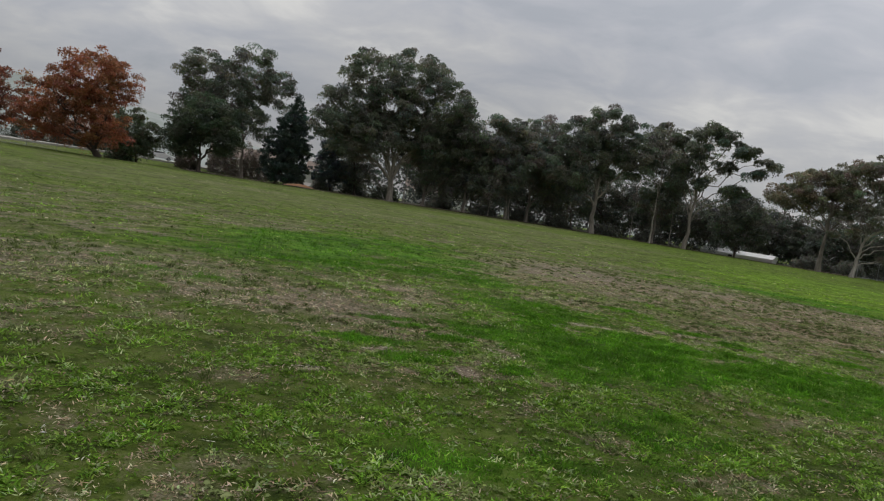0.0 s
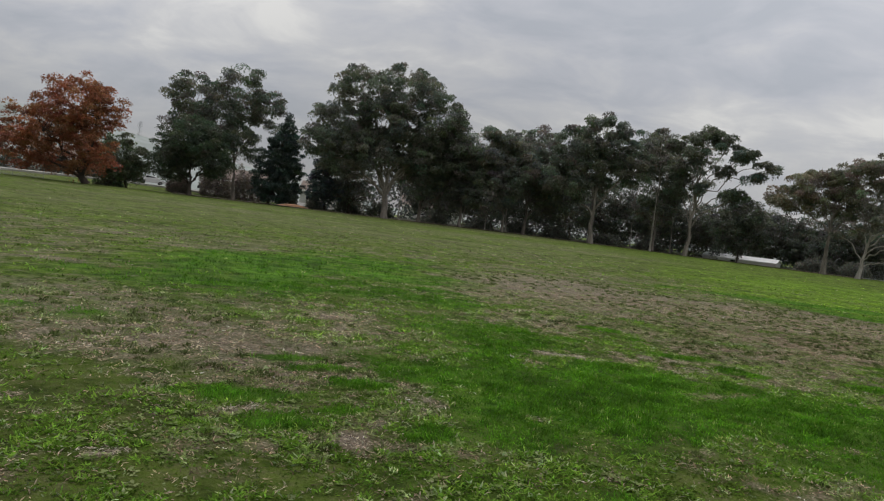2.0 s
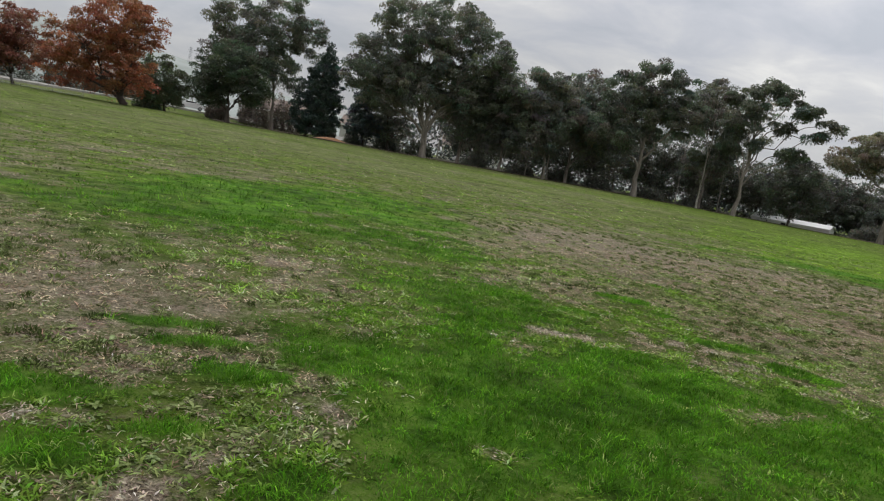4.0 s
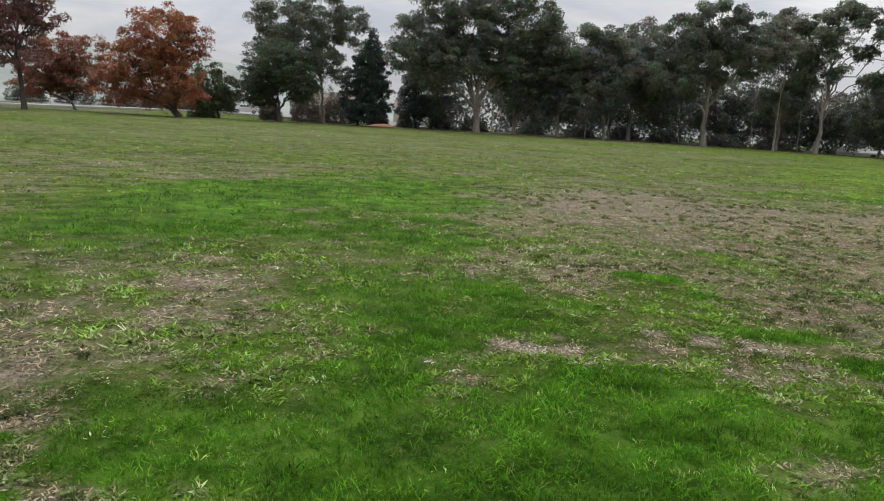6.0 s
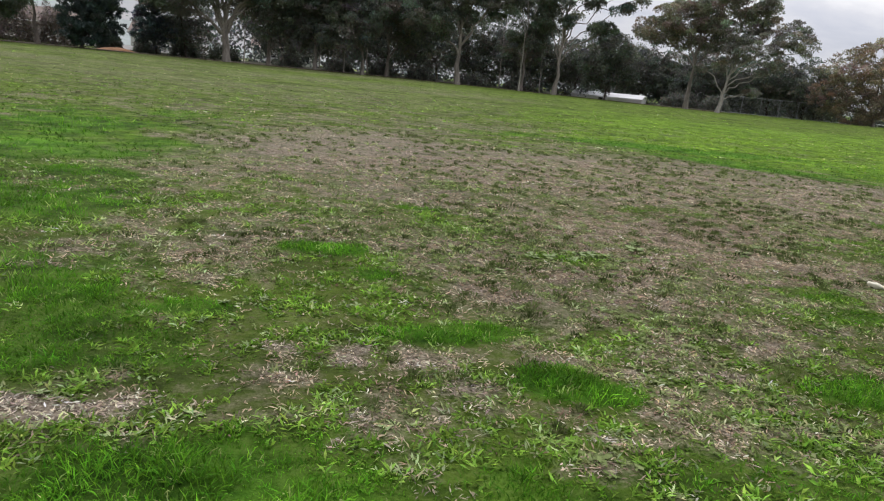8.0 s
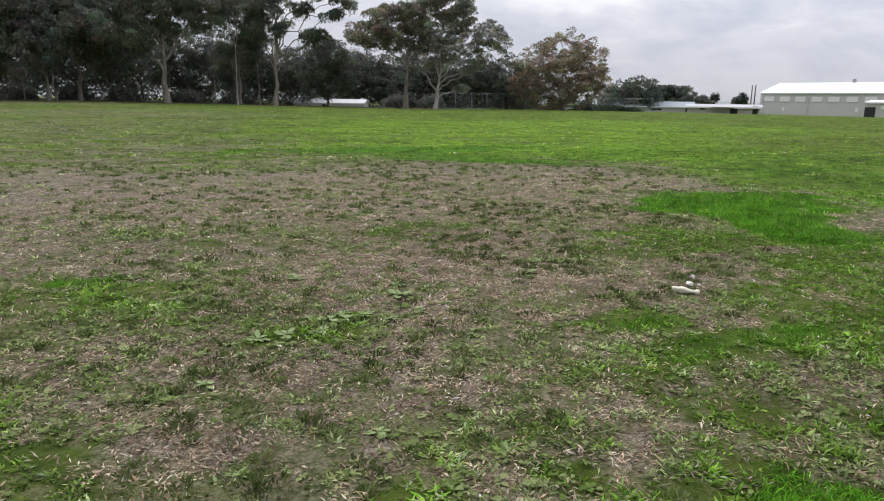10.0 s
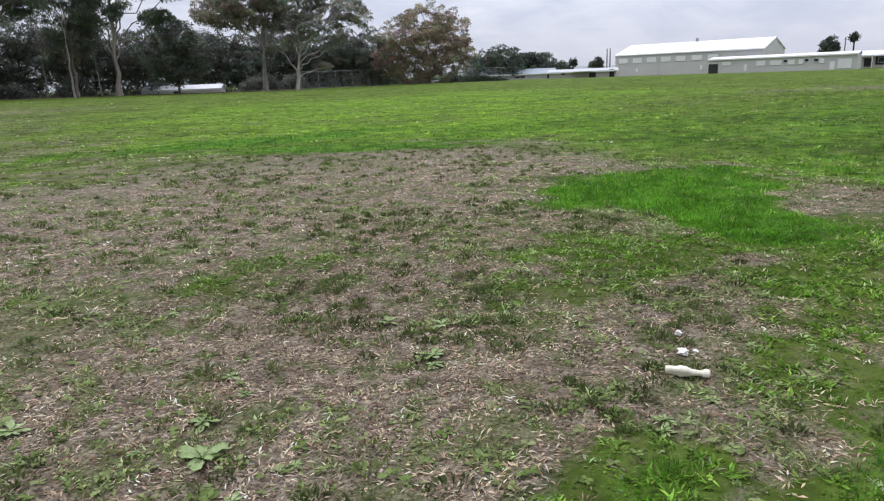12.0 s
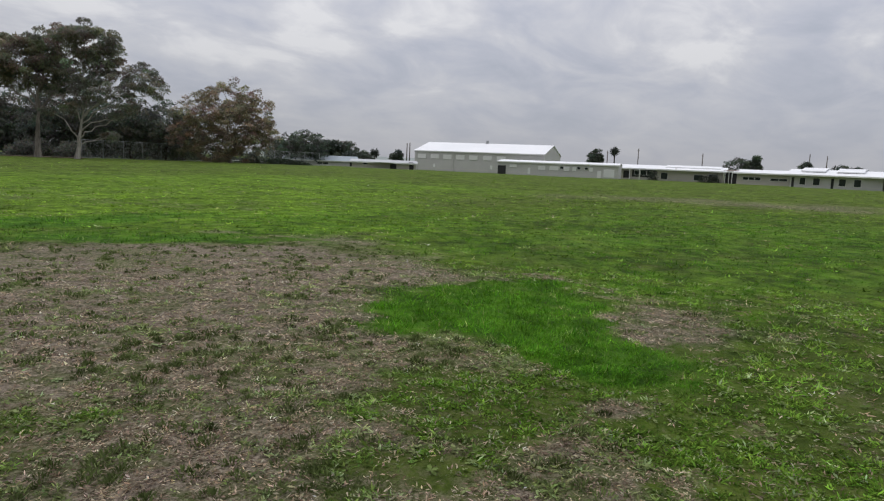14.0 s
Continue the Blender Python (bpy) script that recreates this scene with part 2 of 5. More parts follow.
# middle, half widths, turn and strength of the dry patches
DRY = [(7.2, 20.6, 7.4, 5.4, 0, 0.95), (3.2, 21.0, 3.4, 4.8, 0, 0.9), (7.0, 15.4, 3.8, 2.6, 25, 0.95), (12.2, 20.4, 3.6, 2.8, -30, 0.95), (8.0, 13.3, 1.7, 1.1, 30, 0.85),
       (-3.2, 9.6, 3.2, 1.9, -25, 0.8), (-5.6, 9.6, 2.0, 2.4, 0, 0.85), (-0.9, 8.6, 1.5, 1.3, 0, 0.75), (13.4, 14.5, 1.0, 1.0, -40, 0.95),
       (0.3, 3.72, 0.35, 0.14, 10, 0.6), (-0.9, 3.5, 0.3, 0.12, 20, 0.6), (2.1, 4.45, 0.55, 0.16, 15, 0.6), (-1.6, 5.0, 0.4, 0.14, 20, 0.6), (1.2, 5.0, 0.4, 0.1, 0, 0.6), (4.7, 12.5, 0.7, 0.7, 0, 0.8), (11.0, 15.0, 0.8, 0.3, -30, 0.7), (10.4, 14.12, 0.32, 0.2, -30, 0.9), (0.9, 12.9, 1.0, 0.5, 0, 0.5), (3.4, 13.2, 2.3, 1.9, 0, 0.6)]
# small beds of bleached thatch that show through the green
THATCH = [(2.1, 10.7, 0.55, 0.3, 10), (2.8, 11.0, 0.25, 0.33, 0), (3.1, 11.36, 0.3, 0.2, 0), (3.58, 10.85, 0.42, 0.7, 0), (4.42, 10.65, 0.45, 0.3, -20), (1.9, 10.22, 0.3, 0.12, 20),
          (-0.3, 7.0, 0.35, 0.2, 30), (0.55, 7.6, 0.35, 0.26, 20), (0.42, 6.8, 0.24, 0.36, 0), (0.08, 6.72, 0.2, 0.14, 0), (-0.65, 6.85, 0.34, 0.16, 20), (-0.15, 6.32, 0.5, 0.16, 20),
          (1.62, 7.63, 0.16, 0.09, 0), (3.5, 11.25, 0.3, 0.2, -20), (4.44, 10.1, 0.4, 0.2, -20), (0.97, 5.02, 0.3, 0.12, 0), (-2.14, 3.92, 0.4, 0.1, 20), (-0.22, 3.45, 0.3, 0.1, 0), (-0.6, 6.3, 0.4, 0.16, 20), (0.15, 6.34, 0.35, 0.14, 10), (-1.2, 5.6, 0.35, 0.1, 20), (5.6, 11.4, 0.5, 0.3, 0)]
LUSH = [(2.4, 8.8, 2.1, 1.6, 10, 0.95), (4.2, 8.7, 1.7, 1.6, 0, 0.9), (1.0, 11.9, 1.2, 1.9, 20, 0.55), (1.3, 7.3, 0.8, 0.9, 0, 0.85), (-3.3, 19.0, 3.4, 7.6, -10, 0.8), (-0.6, 15.4, 1.8, 1.6, 0, 0.6),
        (12.7, 16.6, 2.0, 0.95, -10, 1.2), (11.8, 15.1, 0.8, 1.45, -31, 1.25), (4.0, 11.8, 0.5, 0.2, 15, 1.3), (6.3, 11.1, 0.34, 0.2, 0, 1.2), (4.5, 11.1, 0.4, 0.17, -20, 1.2),
        (1.2, 10.45, 0.5, 0.22, 15, 1.1), (2.2, 11.2, 0.5, 0.13, 0, 1.1), (2.4, 10.22, 0.6, 0.13, 20, 1.1), (2.4, 12.0, 0.3, 0.14, 0, 1.1), (3.5, 12.9, 0.28, 0.16, 0, 1.1), (3.05, 13.6, 0.35, 0.18, 0, 1.0), (4.0, 15.75, 0.3, 0.12, 0, 1.0),
        (-0.9, 8.58, 0.35, 0.14, 20, 1.2), (-0.5, 8.33, 0.45, 0.14, 20, 1.1), (-0.85, 7.15, 0.5, 0.2, 20, 1.1), (0.0, 7.9, 0.42, 0.2, 10, 1.1), (0.34, 8.33, 0.35, 0.2, 10, 1.1), (-0.35, 6.57, 0.5, 0.16, 20, 1.1), (0.05, 7.0, 0.25, 0.1, 20, 1.1), (0.72, 6.8, 0.24, 0.24, 0, 1.1),
        (13.0, 28.4, 5.2, 1.2, -8, 0.95), (13.6, 25.0, 4.8, 1.1, -45, 0.75), (7.26, 12.93, 0.35, 0.2, 0, 0.46), (7.25, 12.46, 0.4, 0.22, 0, 0.46), (6.99, 12.42, 0.3, 0.15, 0, 0.46), (7.84, 12.40, 0.35, 0.2, 0, 0.46), (8.39, 12.47, 0.5, 0.25, 0, 0.46), (25, 15, 12, 8.5, 8, 0.46), (20, 24, 7, 4, -30, 0.36), (1.5, 4.6, 2.0, 1.4, 0, 0.36)]
PLAIN = [(23, 13, 11, 9, 0, 0.8), (0.3, 4.4, 4.2, 2.6, 0, 0.75), (12, 11.5, 3.5, 2.6, 0, 0.3), (8.9, 12.6, 1.2, 0.8, 20, 0.5), (9.6, 15.2, 1.0, 0.9, -20, 0.2)]

# broad-bladed green turf that closes over the dry bed
LEAFY = [(7.2, 13.0, 0.42, 0.2, -15, 0.95), (7.35, 12.45, 0.55, 0.22, -10, 0.95), (9.0, 12.6, 1.5, 0.75, 20, 0.6), (8.6, 13.1, 0.45, 0.2, 20, 0.8), (3.1, 12.0, 0.9, 0.5, 10, 0.6), (3.2, 13.3, 0.7, 0.6, 20, 0.55),
         (5.3, 13.8, 0.5, 0.28, 0, 0.7), (7.3, 13.1, 0.5, 0.25, 0, 0.6), (10.0, 15.0, 0.8, 0.6, -20, 0.55), (7.6, 16.6, 0.8, 0.5, 20, 0.45), (2.9, 12.6, 1.1, 0.5, 10, 0.6), (1.6, 12.0, 1.2, 0.7, 0, 0.5)]


def thatch(x, y):
    bare = np.zeros_like(x)
    for p in THATCH:
        bare = np.maximum(bare, patch(x, y, *p, soft=1.7))
    return bare * smooth(value_noise(x, y, 0.21, 63) * 0.6 + value_noise(x, y, 0.11, 65) * 0.4, 0.38, 0.78)


def turf(x, y):
    """Dryness, lushness and yellowness of the turf at a place."""
    dry, lush, plain = np.zeros_like(x), np.zeros_like(x), np.zeros_like(x)
    for *p, k in DRY:
        dry = np.maximum(dry, k * patch(x, y, *p))
    for *p, k in LUSH:
        lush = np.maximum(lush, k * patch(x, y, *p, soft=0.9))
    for *p, k in PLAIN:
        plain = np.maximum(plain, k * patch(x, y, *p))
    bare = thatch(x, y)
    lush = lush * (1 - 0.95 * bare)
    r = np.hypot(x - 4, y - 9)
    beyond = ((x - 8) * 10 + (y - 30) * 8) / 12.8
    gold = 0.9 * np.maximum(patch(x, y, 31, 41, 16, 12, 22), smooth(beyond, 0.5, 3.5) * (1 - smooth(r, 38, 62)) * smooth(y - 0.85 * x, 1, 9) * smooth(x - 8 - 0.34 * (y - 28) + 9 * (rough_noise(x, y, 5.0, 147) - 0.5), -3, 5)) + 0.15 * smooth(x, 10, 30) * smooth(r, 10, 25)
    away = smooth(y - 0.35 * x, 25, 36)
    streak = rough_noise(x * 0.3, y, 7.0, 48) - 0.5
    east = smooth(x, 11, 26)
    dull = np.maximum(patch(x, y, 45, 20, 4.5, 11, 15), patch(x, y, 27, 11, 2.2, 1.3, 0))
    base = 0.39 - 0.08 * away - 0.33 * plain + 0.36 * away * streak - 0.2 * gold - 0.16 * east + 0.24 * dull
    d = np.maximum(base, 0.22 + 0.58 * dry)
    for *p, k in LEAFY:
        cover = k * patch(x, y, *p)
        d, dry = d * (1 - cover), dry * (1 - cover)
    d = np.maximum(d, 0.95 * bare)
    # low separate tufts stand in the dry beds
    knot = value_noise(x, y, 0.12, 201) * 0.75 + value_noise(x, y, 0.5, 205) * 0.25
    bed = smooth(dry, 0.3, 0.7)
    d = d - 0.52 * smooth(knot, 0.52, 0.68) * (1 - bare) * bed
    fade = 1 - 0.75 * smooth(r, 12, 45)
    d = d + fade * ((0.36 - 0.26 * bed) * (rough_noise(x, y, 1.3, 40) - 0.5) + (0.36 - 0.24 * bed) * (value_noise(x, y, 0.38, 44) - 0.5) + (0.5 - 0.2 * bed) * (value_noise(x, y, 0.13, 47) - 0.5))
    lush = lush + np.minimum(lush * 2, 1) * (0.6 * (value_noise(x, y, 0.33, 51) - 0.5) + 0.5 * (value_noise(x, y, 0.8, 53) - 0.5) + 0.3 * (value_noise(x, y, 0.16, 55) - 0.5))
    d = d - 0.6 * np.clip(lush, 0, 1)
    return np.clip(d, 0, 1), np.clip(lush, 0, 1.3), np.clip(gold, 0, 1), bed


def sheet(name, verts, faces, mat, smooth_faces=False):
    """A mesh from arrays of corners and of equal-sided faces."""
    verts, faces = np.asarray(verts, np.float32), np.asarray(faces, np.int32)
    me = bpy.data.meshes.new(name)
    me.vertices.add(len(verts))
    me.vertices.foreach_set("co", verts.ravel())
    n, k = faces.shape
    me.loops.add(n * k)
    me.loops.foreach_set("vertex_index", faces.ravel())
    me.polygons.add(n)
    me.polygons.foreach_set("loop_start", np.arange(0, n * k, k, dtype=np.int32))
    me.polygons.foreach_set("use_smooth", np.full(n, smooth_faces))
    me.update(calc_edges=True)
    me.materials.append(mat)
    return me


def colour(me, name, rgb):
    at = me.attributes.new(name, "FLOAT_COLOR", "POINT")
    at.data.foreach_set("color", np.column_stack([rgb, np.ones(len(rgb))]).astype(np.float32).ravel())


def build_ground():
    steps = 380
    radii = [0.0]
    while radii[-1] < 4200:
        radii.append(radii[-1] + max(0.11, radii[-1] * 0.058 - 0.8))
    radii = np.array(radii[1:])
    a = np.linspace(0, 2 * np.pi, steps, endpoint=False)
    x = (4 + radii[:, None] * np.cos(a)).ravel()
    y = (11 + radii[:, None] * np.sin(a)).ravel()
    verts = np.column_stack([np.r_[4, x], np.r_[11, y], lie(np.r_[4, x], np.r_[11, y])])
    i, j = np.meshgrid(np.arange(len(radii) - 1), np.arange(steps), indexing="ij")
    q = 1 + i * steps + j
    q2 = 1 + i * steps + (j + 1) % steps
    quads = np.stack([q, q + steps, q2 + steps, q2], -1).reshape(-1, 4)
    j = np.arange(steps)
    hub = np.stack([np.zeros(steps, int), 1 + j, 1 + (j + 1) % steps, 1 + (j + 1) % steps], -1)
    verts = np.concatenate([verts, verts[1 + (j + 1) % steps] * 0.5 + verts[1 + j] * 0.5])
    hub[:, 2], hub[:, 3] = len(verts) - steps + j, 1 + (j + 1) % steps
    me = sheet("ground", verts, np.concatenate([quads, hub]), GROUND, True)
    dry, lush, gold, bed = turf(verts[:, 0], verts[:, 1])
    colour(me, "turf", np.column_stack([np.maximum(dry, 0.5 * bed * (1 - np.clip(lush, 0, 1))), lush, gold]))
    # beside the walk bare soil shows between the plants
    near = (1 - smooth(np.hypot(verts[:, 0] - 4, verts[:, 1] - 9), 7, 13)) * (1 - 0.6 * np.clip(lush, 0, 1)) * (1 - 0.85 * smooth(dry, 0.3, 0.55))
    colour(me, "soil", np.column_stack([near, near, near]))
    ob = tagged(new("ground", me), "uneven school field with patchy green turf and dry brown grass", "ground", kind="structure")
    return ob


build_ground()

# ---- trees ----
def part(name, me, parent, label=""):
    ob = new(name, me)
    ob.parent = parent
    return tagged(ob, label)


def tube(points, radii, sides=7):
    """Corners and faces of a tapered limb along points."""
    p, r = np.asarray(points, float), np.asarray(radii, float)
    t = np.gradient(p, axis=0)
    t /= np.linalg.norm(t, axis=1, keepdims=True) + 1e-9
    u = np.cross(t, [0.31, 0.95, 0.05])
    u /= np.linalg.norm(u, axis=1, keepdims=True) + 1e-9
    w = np.cross(t, u)
    a = np.linspace(0, 2 * np.pi, sides, endpoint=False)
    ring = p[:, None] + r[:, None, None] * (np.cos(a)[None, :, None] * u[:, None] + np.sin(a)[None, :, None] * w[:, None])
    i, j = np.meshgrid(np.arange(len(p) - 1), np.arange(sides), indexing="ij")
    q, q2 = i * sides + j, i * sides + (j + 1) % sides
    return ring.reshape(-1, 3), np.stack([q, q2, q2 + sides, q + sides], -1).reshape(-1, 4)


def joined(tubes):
    vs, fs, n = [], [], 0
    for v, f in tubes:
        vs.append(v), fs.append(f + n)
        n += len(v)
    return np.concatenate(vs), np.concatenate(fs)


def bent(rng, a, b, n=7, sag=0.0, wander=0.06):
    """A wandering line from a to b that leaves a steeply."""
    a, b = np.asarray(a, float), np.asarray(b, float)
    s = np.linspace(0, 1, n)[:, None]
    p = a + (b - a) * s
    p[:, 2] += np.sin(np.pi * s[:, 0]) * sag * np.linalg.norm(b - a)
    w = rng.normal(0, wander * np.linalg.norm(b - a), (n, 3)) * np.sin(np.pi * s)
    return p + w


# crown colour, its spread, bark, leaf length, leaf width, how far leaves hang, crown clump size, leaf share, fullness
KINDS = {
    "gum": ((0.145, 0.165, 0.118), 0.5, BARK_GUM, 0.32, 0.19, 0.6, 1.15, 3.3, 1.5),
    "gumdark": ((0.18, 0.195, 0.152), 0.5, BARK_GUM, 0.33, 0.21, 0.6, 1.15, 2.6, 1.6),
    "gumolive": ((0.205, 0.20, 0.135), 0.5, BARK_GUM, 0.3, 0.18, 0.6, 1.0, 2.7, 1.5),
    "gumpale": ((0.21, 0.215, 0.16), 0.5, BARK_PALE, 0.26, 0.14, 0.6, 0.8, 2.3, 1.0),
    "dark": ((0.125, 0.14, 0.108), 0.45, BARK_DARK, 0.32, 0.2, 0.4, 1.1, 2.3, 1.7),
    "oak": ((0.075, 0.105, 0.06), 0.45, BARK_DARK, 0.27, 0.18, 0.2, 1.15, 3.4, 1.7),
    "olive": ((0.10, 0.125, 0.068), 0.45, BARK_DARK, 0.28, 0.2, 0.2, 0.85, 3.6, 1.5),
    "cypress": ((0.06, 0.09, 0.075), 0.45, BARK_DARK, 0.34, 0.16, -0.6, 0.7, 3.2, 1.4),
    "cedar": ((0.09, 0.12, 0.118), 0.45, BARK_DARK, 0.36, 0.17, -0.2, 0.65, 3.0, 1.1),
    "orange": ((0.33, 0.135, 0.065), 0.6, BARK_DARK, 0.26, 0.19, 0.2, 1.0, 3.4, 1.2),
    "rust": ((0.25, 0.11, 0.07), 0.6, BARK_DARK, 0.28, 0.2, 0.2, 0.85, 3.2, 1.2),
    "purple": ((0.20, 0.10, 0.09), 0.6, BARK_DARK, 0.28, 0.2, 0.2, 0.85, 3.0, 1.0),
    "pine": ((0.085, 0.105, 0.075), 0.4, BARK_DARK, 0.5, 0.34, 0.2, 1.3, 2.4, 2.4),
    "syc": ((0.30, 0.25, 0.165), 0.6, BARK_GUM, 0.26, 0.17, 0.2, 0.85, 2.6, 0.95),
}
made_trees = 0


def leaves(rng, at, out, size, width, hang, rgb):
    """Diamond leaves at places, hanging or standing by hang, each in its own colour."""
    n = len(at)
    way = rng.normal(0, 1, (n, 3)) * (1 - abs(hang) * 0.6) + out * 0.5
    way[:, 2] -= hang * 1.4
    way /= np.linalg.norm(way, axis=1, keepdims=True) + 1e-9
    side = np.cross(way, rng.normal(0, 1, (n, 3)))
    side /= np.linalg.norm(side, axis=1, keepdims=True) + 1e-9
    ln = size * rng.uniform(0.6, 1.3, (n, 1))
    wd = width * rng.uniform(0.6, 1.3, (n, 1)) * 0.5
    q = np.stack([at - side * wd, at + side * wd, at + way * ln], 1)
    me = sheet("crown", q.reshape(-1, 3), np.arange(3 * n).reshape(-1, 3), LEAF)
    colour(me, "tint", np.repeat(rgb, 3, 0))
    return me


def limb_line(rng, a, b, n=8, wander=0.035):
    """A limb that climbs steeply first and then bends out to its end."""
    a, b = np.asarray(a, float), np.asarray(b, float)
    ctl = np.array([*(a[:2] + 0.3 * (b - a)[:2]), a[2] + 0.62 * (b[2] - a[2])])
    s = np.linspace(0, 1, n)[:, None]
    p = (1 - s) ** 2 * a + 2 * s * (1 - s) * ctl + s**2 * b
    return p + rng.normal(0, wander * np.linalg.norm(b - a), (n, 3)) * np.sin(np.pi * s)


def tree(name, label, kind, x, y, thick, count, lobes):
    """A tree whose crown is made of lobes: offset across, height, half width, half height, in metres."""
    global made_trees
    made_trees += 1
    rng = np.random.default_rng(100 + made_trees)
    rgb, spread, bark, ln, wd, hang, clump, share, full = KINDS[kind]
    root = new(name)
    root.location = (x, y, float(lie(x, y)) - 0.05)
    tagged(root, label, "tree", group="trees round the field")
    to = np.array([x - 3.0, y - 7.0]) / math.hypot(x - 3, y - 7)
    across = np.array([to[1], -to[0]])
    lobes = np.array(lobes, float)
    lobes[:, 3] *= 1.12
    size = np.sqrt(lobes[:, 2] * lobes[:, 3])
    deep = rng.uniform(-0.5, 0.5, len(lobes)) * lobes[:, 2] * 1.2
    mid = np.column_stack([lobes[:, :1] * across + deep[:, None] * to, lobes[:, 1:2]])
    low = (lobes[:, 1] - lobes[:, 3]).min()
    top = lobes[:, 1].max()
    fork = max(1.0, min(low * 0.9 + 0.4, top * 0.45))
    if kind.startswith("gum"):
        fork = top * (0.24 if thick > 0.7 else 0.56)
    count = int(count * share)
    lean = (mid[:, :2] * size[:, None]).sum(0) / size.sum() * 0.25
    crotch = np.array([*lean, fork])
    line = bent(rng, (0, 0, 0), crotch, 8, 0, 0.012)
    taper = 0.45 if kind.startswith("gum") and thick <= 0.7 else 1.0
    rad = np.linspace(1, taper, 8) * thick * 0.68 * np.array([1.35, 1.1, 1.0, 0.95, 0.9, 0.86, 0.82, 0.74])
    part("trunk", sheet("trunk", *tube(line, rad, 10), bark, True), root)
    order = np.argsort(mid[:, 2])
    twigs = []
    for k in order:
        start = line[rng.integers(5, 8)]
        if kind.startswith("gum") and thick <= 0.7:
            start = line[int(np.clip(lobes[k, 1] / top * 8 - 0.5 + rng.uniform(-1, 1), 2, 7))]
        end = mid[k] - np.array([0, 0, lobes[k, 3] * 0.3])
        p = limb_line(rng, start, end)
        r0 = 0.8 * thick * min(0.5, 0.22 + 0.06 * size[k])
        part("limb", sheet("limb", *tube(p, np.linspace(r0, 0.05, 8), 7), bark, True), root)
        twigs.append((p, k))
    # clumps of foliage, most of them towards the outside of each lobe
    vol = size ** 2
    centres, owner = [], []
    for k in range(len(lobes)):
        n = max(6, int(full * vol[k] * 4 / clump ** 2))
        d = rng.normal(0, 1, (n, 3))
        d /= np.linalg.norm(d, axis=1, keepdims=True)
        d *= rng.uniform(0.2, 1.05, (n, 1)) ** 0.5
        centres.append(mid[k] + d * [lobes[k, 2], lobes[k, 2], lobes[k, 3]])
        owner += [k] * n
    centres, owner = np.concatenate(centres), np.array(owner)
    thin = []
    for c, k in zip(centres[::5], owner[::5]):
        p = twigs[int(np.where(order == k)[0][0])][0]
        thin.append(tube(bent(rng, p[rng.integers(4, 8)], c, 4, 0.03, 0.06), np.linspace(0.06, 0.02, 4), 4))
    tagged(part("branchwork", sheet("branchwork", *joined(thin), bark), root), kind="stuff")
    pick = rng.integers(0, len(centres), count)
    off = rng.normal(0, 1, (count, 3))
    off /= np.linalg.norm(off, axis=1, keepdims=True)
    scale = (clump * rng.uniform(0.55, 1.15, len(centres)))[pick]
    off[:, 2] = np.where(rng.uniform(0, 1, count) < 0.6, np.abs(off[:, 2]), off[:, 2])
    off *= (rng.uniform(0.25, 1, (count, 1)) ** 0.5) * scale[:, None] * [1.0, 1.0, 0.72]
    at = centres[pick] + off
    tone = (1 + spread * rng.uniform(-0.6, 0.6, len(centres)))[pick][:, None] * rng.uniform(0.82, 1.2, (count, 1))
    hue = 1 + rng.normal(0, 0.09, (len(centres), 3))[pick] + rng.normal(0, 0.08, (count, 3))
    col = np.clip(np.array(rgb) * tone * hue, 0.004, 0.8)
    part("crown", leaves(rng, at, off / (scale[:, None] + 1e-6), ln, wd, hang, col), root)
    return root

tree("purple_plum_tree", "tall dark purple-leaved tree with bare lower trunk by the field edge", "purple", -63.1, 75.1, 0.45, 10000,
     [(-1.3, 16.4, 4.1, 2.8), (-0.5, 13.0, 4.9, 2.4), (1.7, 11.0, 2.9, 1.6), (-2.7, 9.5, 4.9, 3.2), (-1.4, 6.6, 4.2, 2.1)])
tree("red_leaf_tree", "low spreading rust-red autumn tree behind the fence", "rust", -68.0, 89.1, 0.3, 8000,
     [(-2.0, 7.4, 3.2, 2.6), (0.6, 7.4, 3.0, 2.6), (-2.8, 5.2, 4.2, 2.6), (0.1, 4.1, 4.2, 2.0), (-4.3, 3.1, 3.7, 1.9)])
tree("maple_tree", "rounded rust-orange autumn tree with a short dark trunk", "orange", -52.4, 89.7, 0.72, 14000,
     [(-2.2, 10.2, 4.7, 3.6), (-5.6, 7.2, 4.3, 3.2), (0.7, 9.4, 3.2, 3.8), (-7.3, 3.9, 3.6, 2.7), (-3.3, 4.3, 5.1, 3.4), (0.6, 4.4, 3.4, 2.6)])
tree("small_green_tree", "small olive-green tree beside the autumn tree", "olive", -52.5, 100.0, 0.25, 6000,
     [(-1.6, 4.5, 3.7, 3.2), (0.4, 3.5, 3.0, 2.6), (-2.1, 1.8, 3.2, 2.0)])
tree("oak_tree", "broad dark green tree on a short forked trunk", "oak", -43.0, 100.2, 0.45, 13000,
     [(-0.4, 7.7, 4.9, 3.8), (-2.5, 5.4, 3.6, 2.9), (2.7, 6.5, 3.4, 3.4), (-3.2, 3.6, 2.7, 1.5), (3.2, 4.8, 2.7, 1.6)])
tree("gum_tree", "tall slender gum tree with airy grey-green crown", "gum", -40.0, 110.0, 0.4, 15000,
     [(-7.2, 15.6, 4.8, 3.7), (-0.3, 16.6, 4.3, 3.8), (3.6, 14.7, 3.1, 3.1), (-3.1, 11.5, 4.8, 3.8), (-8.9, 11.7, 2.7, 2.9), (-0.1, 9.3, 3.8, 2.9)])
